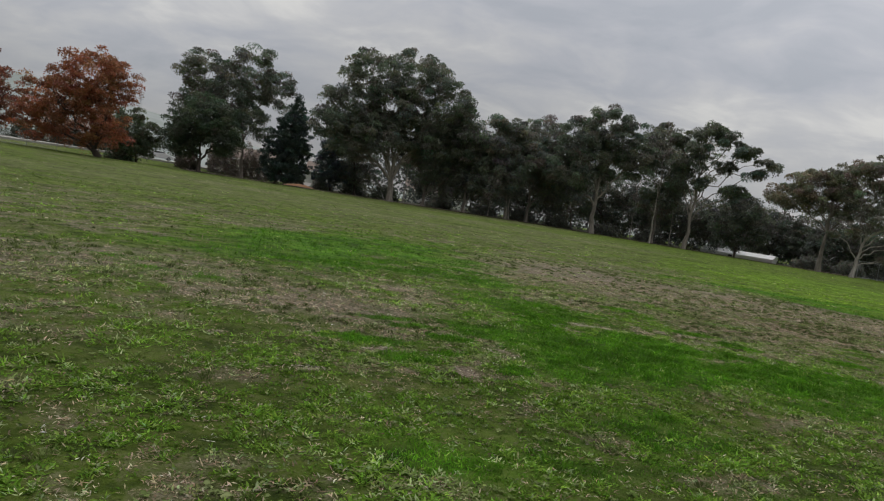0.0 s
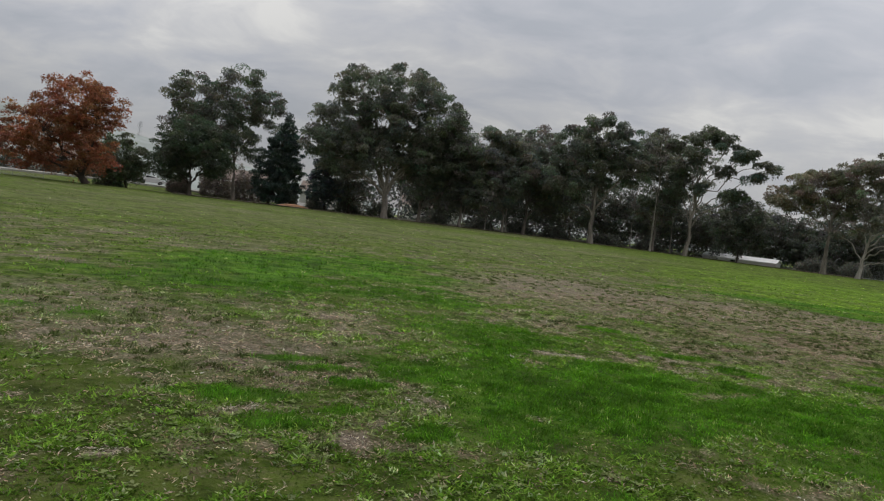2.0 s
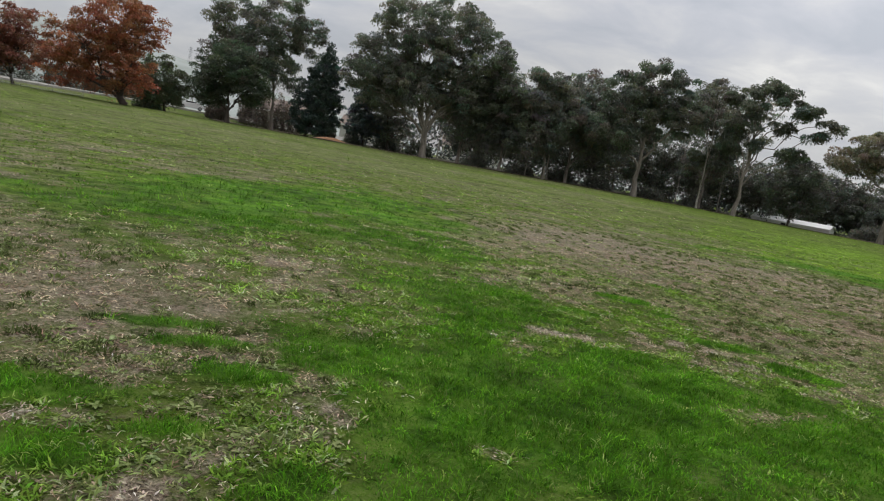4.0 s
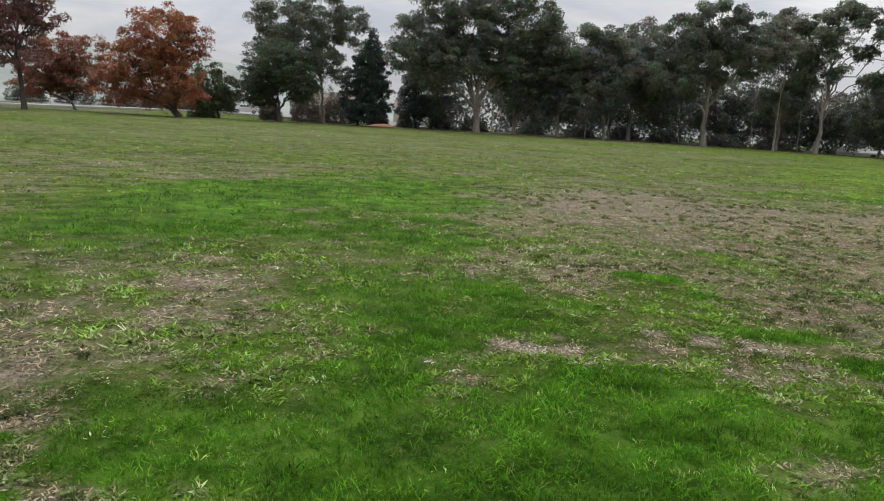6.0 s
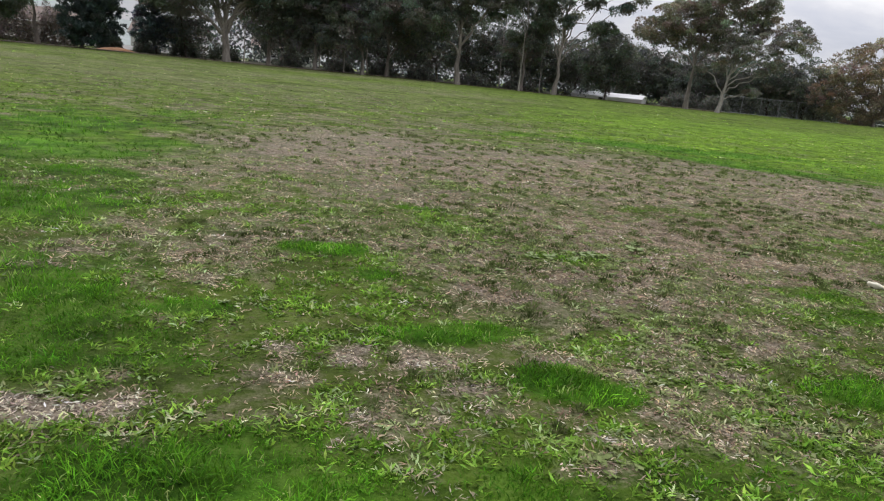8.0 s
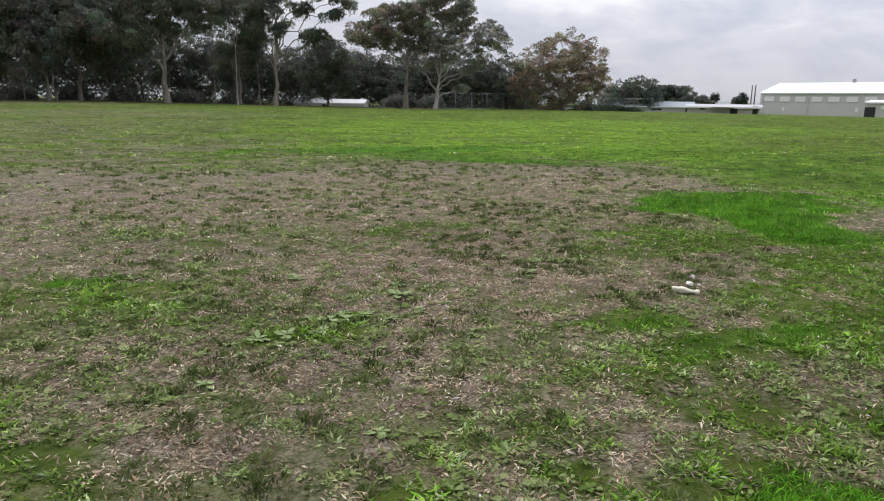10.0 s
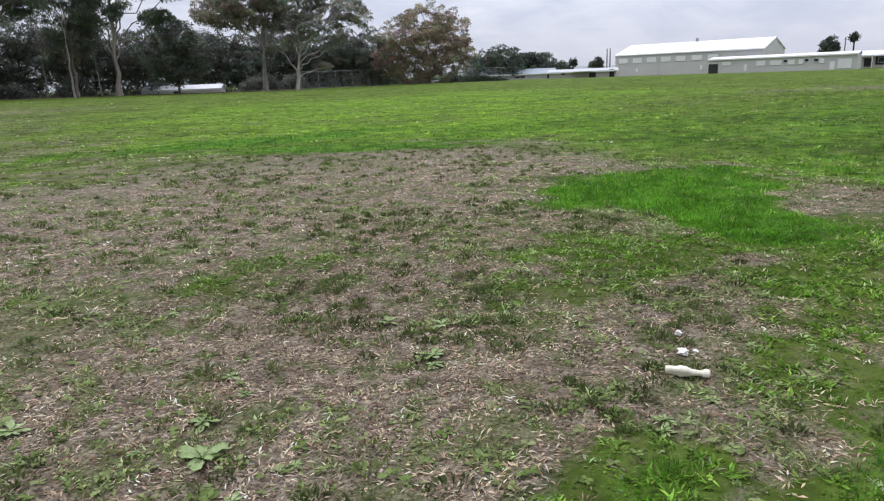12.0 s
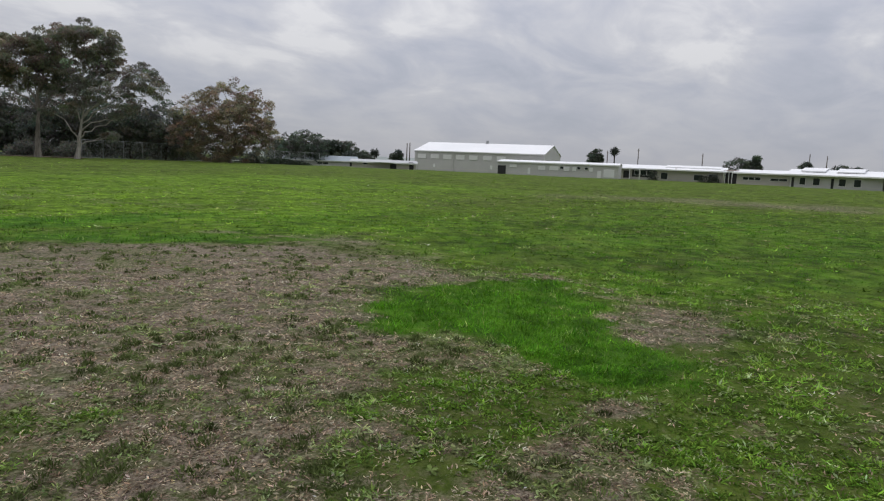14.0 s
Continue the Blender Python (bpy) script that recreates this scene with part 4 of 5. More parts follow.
building("classroom_block", "low grey classroom block with stepped white roof and square windows", (154.9, 30.0), (153.9, 14.6), 13, 2.35, 3.3, WALL_GREY, ROOF_WHITE,
         [("dark", 0.02, 0.05, -0.2, 1.9), ("window", 0.11, 0.18, 0.5, 1.9), ("window", 0.26, 0.34, 0.5, 1.9), ("dark", 0.46, 0.49, -0.2, 1.9), ("window", 0.54, 0.62, 0.5, 1.9),
          ("window", 0.70, 0.78, 0.5, 1.9), ("raised", 0.1, 0.35, 3.1, 3.7), ("raised", 0.5, 0.77, 3.1, 3.7)], 1.0)
building("classroom_block", "low grey classroom block with white roof beyond the others", (151.9, 13.6), (150.0, -4.0), 12, 2.35, 3.1, WALL_GREY, ROOF_WHITE,
         [("window", 0.1, 0.2, 0.6, 1.8), ("window", 0.4, 0.5, 0.6, 1.8), ("window", 0.7, 0.8, 0.6, 1.8)], 0.8)
building("workshop_shed", "low shed with a pale blue metal roof", (133.1, 146.9), (146.2, 133.2), 12, 1.2, 2.4, WALL_GREY, ROOF_BLUE,
         [("window", 0.45, 0.6, 0.3, 0.9), ("dark", 0.9, 0.97, 0.0, 1.0)])
building("portable_classroom", "tan portable classroom with low sloping grey roof", (126.3, 117.6), (135.3, 106.0), 8, 1.25, 1.75, WALL_TAN, ROOF_GREY,
         [("window", 0.17, 0.25, 0.7, 1.3), ("dark", 0.6, 0.7, -0.2, 1.3), ("canopy", 0.35, 0.65, 1.3, 1.42), ("dark", 0.9, 0.97, -0.2, 1.6)])
building("house", "beige suburban house with a brown tiled roof across the street", (-60.5, 146.0), (-47.5, 150.5), 10, 3.0, 5.6, WALL_TAN, ROOF_TILE,
         [("window", 0.15, 0.3, 1.0, 2.2), ("door", 0.45, 0.52, 0.0, 2.1), ("window", 0.65, 0.8, 1.0, 2.2)], category="house")
building("house", "pale suburban house behind the gum trees", (-17.0, 146.0), (-4.5, 147.0), 10, 2.9, 5.2, TRIM_WHITE, ROOF_TILE,
         [("window", 0.2, 0.32, 1.0, 2.1), ("door", 0.5, 0.57, 0.0, 2.1), ("window", 0.7, 0.85, 1.0, 2.1)], category="house")
building("house", "low pale suburban house across the street", (-86.0, 125.0), (-74.0, 133.0), 10, 2.9, 5.2, WALL_TAN, ROOF_TILE,
         [("window", 0.2, 0.32, 1.0, 2.1), ("door", 0.5, 0.57, 0.0, 2.1), ("window", 0.7, 0.85, 1.0, 2.1)], category="house")
building("house", "grey suburban house across the street", (-40.0, 149.0), (-27.0, 150.0), 9, 2.9, 5.0, WALL_GREY, ROOF_TILE,
         [("window", 0.1, 0.25, 1.0, 2.1), ("door", 0.45, 0.52, 0.0, 2.1), ("window", 0.7, 0.85, 1.0, 2.1)], category="house")


def strip(name, label, category, mat, points, width, lift, kerb=0.0):
    """A band that follows the lie of the land along points, with an upstand where kerb is given."""
    p = np.array(points, float)
    s = np.linspace(0, len(p) - 1, 60)
    line = np.column_stack([np.interp(s, np.arange(len(p)), p[:, k]) for k in (0, 1)])
    t = np.gradient(line, axis=0)
    t /= np.linalg.norm(t, axis=1, keepdims=True)
    nrm = np.column_stack([-t[:, 1], t[:, 0]])
    a, b = line - nrm * width / 2, line + nrm * width / 2
    za, zb = lie(a[:, 0], a[:, 1]) + lift, lie(b[:, 0], b[:, 1]) + lift
    n = len(line)
    v = np.concatenate([np.column_stack([a, za - 0.3]), np.column_stack([a, za + kerb]), np.column_stack([b, zb + kerb]), np.column_stack([b, zb - 0.3])])
    f = [(k * n + i, k * n + i + 1, (k + 1) * n + i + 1, (k + 1) * n + i) for k in range(3) for i in range(n - 1)]
    return tagged(new(name, sheet(name, v, f, mat)), label, category, kind="structure")


STREET = [(-130, 66), (-88, 97), (-62, 117), (-36, 127), (10, 133), (60, 139)]
strip("road", "pale grey asphalt street behind the trees", "road", ASPHALT, STREET, 8.0, 0.16)
strip("kerb", "pale concrete kerb along the street", "kerb", CONCRETE, [(x + 1.6, y - 4.3) for x, y in STREET], 0.5, 0.16, 0.15)
strip("pavement", "pale concrete footpath beyond the street", "pavement", CONCRETE, [(x - 2.6, y + 6.2) for x, y in STREET], 2.2, 0.2)
strip("verge", "bare brown leaf-littered strip under the trees", "verge", worn_material("leaf_litter", (0.07, 0.05, 0.035), (0.14, 0.10, 0.07), 1.5, 0.95),
      [(-47, 104), (-38, 110), (-24, 115), (0, 117), (25, 118), (50, 112), (58, 107)], 7.0, 0.07)


def mound(name, label, x, y, rx, ry, h, mat, seed, kind="", category="mound"):
    n, m = 24, 9
    v = [(x, y, float(lie(x, y)) + h)]
    for i in range(1, m):
        for j in range(n):
            a, r = 2 * math.pi * j / n, i / (m - 1)
            px, py = x + rx * r * math.cos(a), y + ry * r * math.sin(a)
            w = 0.75 + 0.5 * float(rough_noise(px, py, 1.5, seed))
            v.append((px, py, float(lie(px, py)) - 0.05 + h * w * (1 - r * r)))
    f = [(0, 1 + j, 1 + (j + 1) % n, 1 + (j + 1) % n) for j in range(n)]
    q = [(1 + i * n + j, 1 + (i + 1) * n + j, 1 + (i + 1) * n + (j + 1) % n, 1 + i * n + (j + 1) % n) for i in range(m - 2) for j in range(n)]
    return tagged(new(name, solid(name, (v, [t[:3] for t in f] + q), mat)), label, category, kind=kind)


mound("dirt_mound", "low mound of bare orange dirt at the field edge", -32.0, 116.5, 3.2, 1.6, 0.5, DIRT, 3)


def car(label, paint, x, y, turn):
    """A parked saloon: body with cabin, windows, wheels and lamps."""
    root = tagged(new("car"), label, "car", group="parked cars")
    root.matrix_world = pose(x, y, float(lie(x, y)) + 0.16, 0, 0, turn)
    side = [(-2.15, 0.35), (-2.2, 0.75), (-1.75, 0.92), (-1.05, 1.42), (0.55, 1.45), (1.25, 0.98), (2.1, 0.8), (2.2, 0.5), (2.1, 0.3)]
    v = [(px, w * (0.86 if pz > 1.1 else 1.0), pz) for w in (-0.86, 0.86) for px, pz in side]
    n = len(side)
    f = [tuple(range(n)), tuple(range(2 * n - 1, n - 1, -1))] + [(k, (k + 1) % n, (k + 1) % n + n, k + n) for k in range(n)]
    part("body", solid("body", (v, f), CAR_PAINT[paint], 0.05), root)
    for w in (-1, 1):
        gv = [(-1.0, w * 0.815, 1.0), (0.95, w * 0.815, 1.0), (0.5, w * 0.79, 1.36), (-0.95, w * 0.79, 1.36)]
        gv += [(a, b - w * 0.1, c) for a, b, c in gv]
        part("window", solid("window", (gv, [(0, 1, 2, 3), (7, 6, 5, 4), (0, 4, 5, 1), (1, 5, 6, 2), (2, 6, 7, 3), (3, 7, 4, 0)]), GLASS), root)
        for px in (-1.35, 1.4):
            p = np.array([[px, w * 0.66, 0.31], [px, w * 0.70, 0.31], [px, w * 0.86, 0.31], [px, w * 0.9, 0.31]])
            wheel = part("wheel", sheet("wheel", *tube(p, [0.02, 0.31, 0.31, 0.02], 16), TYRE, False), root)
            p2 = np.array([[px, w * 0.86, 0.31], [px, w * 0.905, 0.31], [px, w * 0.912, 0.31]])
            part("rim", sheet("rim", *tube(p2, [0.2, 0.2, 0.01], 12), STEEL), wheel)
        part("headlight", solid("headlight", box_data(2.06, 2.2, w * 0.62 - 0.17, w * 0.62 + 0.17, 0.62, 0.74), PANEL_PALE, 0.02), root)
    return root


car("white sedan parked along the street", "white", -57.5, 117.3, 30)
car("silver sedan parked along the street", "silver", -36.0, 124.6, 18)
car("dark sedan parked along the street", "dark", -48.5, 121.0, 24)
car("white sedan parked behind the gum trunks", "white", -10.5, 129.2, 8)
car("silver sedan parked behind the gum trunks", "silver", -24.0, 126.8, 12)

# the wire fences
mesh_m, mesh_nt, mesh_b = material("chain_link")
mesh_b.inputs["Base Color"].default_value = (0.55, 0.56, 0.57, 1)
mesh_b.inputs["Roughness"].default_value, mesh_b.inputs["Metallic"].default_value = 0.5, 0.7
CHAIN = mesh_m


def wire_fence(label, a, b, high, step, seed, wire=0.006, gap=0.2):
    """Posts, rails and a woven wire netting of crossing strands from a to b."""
    (ax, ay), (bx, by) = a, b
    length = math.hypot(bx - ax, by - ay)
    root = new("chain_link_fence")
    root.location = (ax, ay, 0)
    root.rotation_euler = (0, 0, math.atan2(by - ay, bx - ax))
    tagged(root, label, "fence")
    at = lambda s: float(lie(ax + (bx - ax) * s / length, ay + (by - ay) * s / length))
    n = max(1, round(length / step))
    for k in range(n + 1):
        s = length * k / n
        z = at(s)
        p = np.array([[s, 0, z - 0.2], [s, 0, z + high + 0.04], [s, 0, z + high + 0.09]])
        part("post", sheet("post", *tube(p, [0.04, 0.04, 0.01], 6), STEEL), root)
    line = np.linspace(0, length, n + 1)
    for h in (high, 0.12):
        p = np.array([[s, 0, at(s) + h] for s in line])
        part("rail", sheet("rail", *tube(p, np.full(len(p), 0.025), 5), STEEL), root)
    quads, verts = [], []
    for way in (1, -1):
        for s in np.arange(-high, length, gap):
            p, q = (s, s + high) if way > 0 else (s + high, s)
            z0, z1 = at(np.clip(p, 0, length)), at(np.clip(q, 0, length))
            if min(p, q) < 0 or max(p, q) > length:
                continue
            i = len(verts)
            verts += [(p - wire, 0.02 * way, z0), (p + wire, 0.02 * way, z0), (q + wire, 0.02 * way, z1 + high), (q - wire, 0.02 * way, z1 + high)]
            quads.append((i, i + 1, i + 2, i + 3))
    part("netting", sheet("netting", verts, quads, CHAIN), root)
    return root


wire_fence("low steel chain-link fence along the field edge", (-88, 66), (-66.0, 82.4), 1.25, 3.0, 1)
wire_fence("low steel chain-link fence along the field edge", (-66.0, 82.4), (-58.0, 89.2), 1.25, 3.0, 2)
wire_fence("tall steel chain-link fence below the gum trees", (58.5, 108.5), (80, 108.0), 2.6, 3.0, 3, 0.004, 0.2)
wire_fence("tall steel chain-link fence behind the clipped hedge", (95.5, 122.8), (108.5, 110.8), 2.6, 3.0, 4, 0.004, 0.2)


def post_thing(name, label, category, x, y, high, thick, mat, arm=0.0):
    z = float(lie(x, y))
    root = tagged(new(name), label, category)
    root.location = (x, y, z)
    p = np.array([[0, 0, -0.4], [0, 0, high * 0.5], [0, 0, high], [0, 0, high + 0.02]])
    part("pole", sheet("pole", *tube(p, [thick, thick * 0.9, thick * 0.75, 0.01], 8), mat, True), root)
    if arm:
        part("crossarm", solid("crossarm", box_data(-arm, arm, -0.06, 0.06, high - 0.9, high - 0.72), mat), root)
    return root


for x, y, h in ((147.3, 117.5, 6.6), (147.7, 116.9, 6.75)):
    post_thing("flue_pipe", "thin dark flue pipe standing behind the gymnasium", "pipe", x, y, h, 0.16, POLE_WOOD)
for x, y, h in ((268.8, 108.9, 9.2), (272.6, 97.8, 10.4), (278.9, 75.0, 9.2), (284.6, 39.4, 10.1), (285.1, 33.9, 9.5)):
    post_thing("power_pole", "distant wooden power pole behind the school", "power pole", x, y, h, 0.2, POLE_WOOD, 1.1)
building("low_shed", "low white-roofed shed among the trees", (38.9, 122.4), (48.6, 115.7), 3.4, 0.5, 1.1, TRIM_WHITE, ROOF_WHITE, [("dark", 0.4, 0.46, 0.0, 0.5)], 0.1, 0.12, "shed")
bench = tagged(new("bench"), "long white bench by the hedge", "bench")
bench.matrix_world = pose(91.0, 116.4, float(lie(93, 115)), 0, 0, -40)
part("seat", solid("seat", box_data(0, 5.2, -0.2, 0.2, 0.36, 0.5), TRIM_WHITE, 0.02), bench)
for s in (0.3, 2.6, 4.9):
    part("leg", solid("leg", box_data(s - 0.06, s + 0.06, -0.16, 0.16, -0.1, 0.36), TRIM_WHITE), bench)


def bush(name, label, x, y, rx, ry, h, rgb, count, size, seed, kind="", category="shrub", turn=0.0, high_lumps=True):
    """A rounded mass of leaves on short stems."""
    rng = np.random.default_rng(900 + seed)
    d = rng.normal(0, 1, (count, 3))
    d /= np.linalg.norm(d, axis=1, keepdims=True)
    d[:, 2] = np.abs(d[:, 2])
    c, s = math.cos(radians(turn)), math.sin(radians(turn))
    q = d * rng.uniform(0.35, 1.0, (count, 1)) ** 0.4 * [rx, ry, h]
    lump = 0.55 + 0.75 * value_noise(d[:, 0] * 3 + d[:, 2] * 2, d[:, 1] * 3 - d[:, 2], 1.0, seed)
    q *= (lump if high_lumps else np.ones(count))[:, None]
    q[:, 2] *= 0.75 + 0.5 * value_noise(q[:, 0], q[:, 1], 1.6, seed)
    at = np.column_stack([q[:, 0] * c - q[:, 1] * s, q[:, 0] * s + q[:, 1] * c, q[:, 2]])
    root = tagged(new(name), label, category, kind=kind)
    root.location = (x, y, float(lie(x, y)) - 0.05)
    col = np.clip(np.array(rgb) * rng.uniform(0.6, 1.4, (count, 1)) * (1 + rng.normal(0, 0.1, (count, 3))), 0.004, 0.8)
    stems = [tube(bent(rng, (rng.uniform(-0.3, 0.3) * rx * c, rng.uniform(-0.3, 0.3) * rx * s, 0), at[k] * 0.8, 4, 0, 0.05), [0.04, 0.03, 0.02, 0.01], 4) for k in range(0, count, max(1, count // 8))]
    part("stem", sheet("stem", *joined(stems), BARK_DARK), root)
    part("crown", leaves(rng, at, d, size, size * 0.55, 0.0, col), root)
    return root


bush("clipped_hedge", "long clipped dark green hedge below the fence", 98.6, 116.8, 9.9, 1.2, 1.15, (0.05, 0.068, 0.042), 8000, 0.28, 1, category="hedge", turn=-41, high_lumps=False)
for k, (x, y, r, h) in enumerate([(-29, 121, 2.2, 2.0), (-8, 122, 2.5, 2.2), (0, 121, 2.6, 2.0), (7, 122, 2.6, 2.4), (13, 121, 2.4, 2.0), (22, 121, 2.8, 2.2), (29, 120, 2.6, 2.4), (54, 114, 2.8, 2.6), (59, 112, 2.6, 2.4)]):
    bush("shrub", "dark undergrowth shrub in the shade of the trees", x, y, r, r * 0.8, h, (0.16, 0.17, 0.14), 2600, 0.36, 10 + k)
for k, (x, y, r, h) in enumerate([(-45.5, 116, 3.4, 6.2), (-41.0, 118, 3.2, 5.6), (-50.5, 113, 2.4, 3.0)]):
    bush("bare_shrub", "brown twiggy shrub behind the dark green tree", x, y, r, r * 0.6, h, (0.19, 0.16, 0.135), 5200, 0.32, 30 + k)
for k, (x, y, r, h) in enumerate([(-88.5, 102.5, 3.6, 3.4), (-83.5, 107.5, 3.4, 3.8), (-78.5, 111.5, 3.4, 3.2), (-73, 114.5, 3.2, 3.4), (-68.5, 118, 3.0, 3.0), (-64, 121.5, 2.6, 3.0), (-34, 119.5, 2.2, 2.4), (-24, 123, 2.6, 3.4), (-18, 124, 2.8, 3.2)]):
    bush("hedge_shrub", "dark dense shrub behind the low fence", x, y, r, r * 0.7, h, (0.085, 0.095, 0.07), 2600, 0.36, 50 + k)
for k, (x, y, r, h) in enumerate([(84.0, 119.0, 3.2, 2.6), (89.0, 117.0, 3.0, 2.4), (93.5, 113.5, 2.6, 2.2)]):
    bush("hedge_shrub", "dark dense shrub behind the autumn sycamore", x, y, r, r * 0.7, h, (0.085, 0.095, 0.07), 2200, 0.36, 70 + k)
for k, (x, y, r, h) in enumerate([(157.5, 57.0, 1.1, 1.9), (159.4, 46.5, 1.3, 1.6), (160.0, 44.8, 1.2, 1.8)]):
    bush("shrub", "rounded dark shrub against the classroom wall", x - 1.6, y, r, r, h, (0.035, 0.045, 0.03), 500, 0.3, 40 + k)


def woodland():
    """Far dark woods closing the view between the trunks."""
    rng = np.random.default_rng(77)
    n = 15000
    s = rng.uniform(0, 1, n)
    line = np.array([(-31, 131), (10, 138), (45, 133), (68, 124), (84, 121)], float)
    x = np.interp(s, np.linspace(0, 1, 5), line[:, 0]) + rng.normal(0, 1.2, n)
    y = np.interp(s, np.linspace(0, 1, 5), line[:, 1]) + rng.normal(0, 1.6, n)
    top = 5.5 + 6.0 * value_noise(x, y * 0, 6.0, 5)
    top *= np.interp(x, [-31, -20, -8, 60, 84], [0.55, 1.0, 1.1, 1.0, 0.55])
    z = lie(x, y) + rng.uniform(0, 1, n) ** 0.9 * top
    col = np.clip(np.array((0.13, 0.145, 0.135)) * rng.uniform(0.6, 1.5, (n, 1)) * (1 + rng.normal(0, 0.1, (n, 3))), 0.004, 0.5)
    me = leaves(rng, np.column_stack([x, y, z]), np.zeros((n, 3)), 0.75, 0.5, 0.3, col)
    tagged(new("woodland", me), "dark dense far woodland behind the tree row", "woods", kind="stuff")


woodland()


def hills():
    ang = np.radians(np.linspace(-110, 110, 260))
    deg = np.degrees(ang)
    crest = np.interp(deg, [-110, -30, -6, 8, 18, 24, 28, 32, 36, 40, 46, 60, 80, 110], [17, 15, 16, 25, 95, 135, 166, 197, 214, 208, 214, 190, 120, 60])
    crest = crest + (value_noise(deg, deg * 0, 2.2, 3) - 0.5) * np.where(deg < 0, 7, 12)
    rows = []
    for k, (r, h) in enumerate([(1500, -0.02), (1700, 0.12), (1950, 0.42), (2200, 0.78), (2500, 1.0), (2900, 0.9), (3500, -0.05)]):
        z = crest * h + (value_noise(deg, deg * 0 + k * 3.0, 3.0, 9) - 0.5) * np.where(deg < 5, 4, 26) * (0 < h < 0.9) - 2
        rows.append(np.column_stack([3 - r * np.sin(ang), 7 + r * np.cos(ang), z]))
    n = len(ang)
    f = [(k * n + i, k * n + i + 1, (k + 1) * n + i + 1, (k + 1) * n + i) for k in range(len(rows) - 1) for i in range(n - 1)]
    # the pale blue-grey is air haze painted into the surface
    tagged(new("backdrop", sheet("backdrop", np.concatenate(rows), f, HAZED_HILL, True)), "rounded grassy hills on the horizon, paled by haze in their colour", "hills", kind="structure")


hills()
for k, (x, y, r, h) in enumerate([(220.7, 94.7, 1.5, 7.8), (222.4, 96.8, 1.3, 7.0), (227.4, 52.4, 4.8, 6.3), (228.1, 47.8, 0.7, 7.0), (239.7, 36.1, 1.3, 6.8), (240.6, 24.9, 4.2, 5.6), (185.8, 163.8, 2.6, 4.4), (188.5, 152.5, 1.6, 5.2)]):
    tree("background_tree", "small dark distant tree behind the school roofs", "pine", x, y, 0.25, 1400, [(0, h * 0.64, r, h * 0.36), (r * 0.6, h * 0.5, r * 0.6, h * 0.3)])


def palm(x, y, high):
    rng = np.random.default_rng(int(x))
    root = tagged(new("palm_tree"), "distant tall palm tree behind the school", "palm tree")
    root.location = (x, y, float(lie(x, y)))
    part("trunk", sheet("trunk", *tube([[0, 0, -0.3], [0.1, 0, high * 0.5], [0, 0, high]], [0.3, 0.22, 0.2], 7), BARK_DARK, True), root)
    n = 420
    d = rng.normal(0, 1, (n, 3))
    d /= np.linalg.norm(d, axis=1, keepdims=True)
    at = d * rng.uniform(0.2, 1.0, (n, 1)) * [1.5, 1.5, 1.3] + [0, 0, high]
    part("crown", leaves(rng, at, d, 0.9, 0.25, 0.1, np.array((0.035, 0.045, 0.03)) * rng.uniform(0.6, 1.4, (n, 1))), root)


def lattice_tower(x, y, z, high):
    """A far power-line tower: four leaning legs, rings of bracing and three crossarms."""
    root = tagged(new("transmission_tower"), "distant grey steel lattice tower on the hill", "tower")
    root.location = (x, y, z)
    foot, head = high * 0.085, high * 0.02
    at = lambda sx, sy, f: [sx * (foot + (head - foot) * f), sy * (foot + (head - foot) * f), high * f]
    for sx, sy in ((-1, -1), (1, -1), (1, 1), (-1, 1)):
        part("leg", sheet("leg", *tube([at(sx, sy, -0.15), at(sx, sy, 0.5), at(sx, sy, 1.0)], [0.45, 0.4, 0.3], 5), STEEL), root)
    for f in (0.12, 0.3, 0.46, 0.6, 0.72):
        for sx in (-1, 1):
            part("brace", sheet("brace", *tube([at(sx, -1, f), at(-sx, -1, f + 0.14)], [0.22, 0.22], 4), STEEL), root)
    for f, reach in ((0.7, 0.17), (0.82, 0.15), (0.93, 0.12)):
        part("crossarm", solid("crossarm", box_data(-high * reach, high * reach, -0.5, 0.5, high * f - 0.45, high * f + 0.45), STEEL, 0.1), root)


lattice_tower(-1150.0, 2165.0, 152.0, 56.0)
palm(222.6, 89.6, 7.8)
palm(188.0, 161.2, 4.4)

# ---- grass, weeds and litter ----
# the stretch of the field that one walks over
TRACK = np.array([(0.2, 3.6), (2.0, 7.5), (4.2, 11.4), (8.6, 14.4)])


def from_track(x, y):
    d = np.full(len(x), 1e9)
    for a, b in zip(TRACK[:-1], TRACK[1:]):
        t = np.clip(((x - a[0]) * (b - a)[0] + (y - a[1]) * (b - a)[1]) / ((b - a) @ (b - a)), 0, 1)
        d = np.minimum(d, np.hypot(x - a[0] - t * (b - a)[0], y - a[1] - t * (b - a)[1]))
    return d


def scatter(rng, near, far, per_m2):
    """Even random places between two distances from the track, on the side that is looked over."""
    x0, x1, y0, y1 = 0.2 - far, 8.6 + far, 3.4 - min(far, 1.5), 14.4 + far
    n = int((x1 - x0) * (y1 - y0) * per_m2)
    x, y = rng.uniform(x0, x1, n), rng.uniform(y0, y1, n)
    d = from_track(x, y)
    # behind the track on its east side nothing is looked at
    keep = (d >= near) & (d < far) & (y > np.minimum(0.47 * x + 0.8, 11.3))
    return x[keep], y[keep]


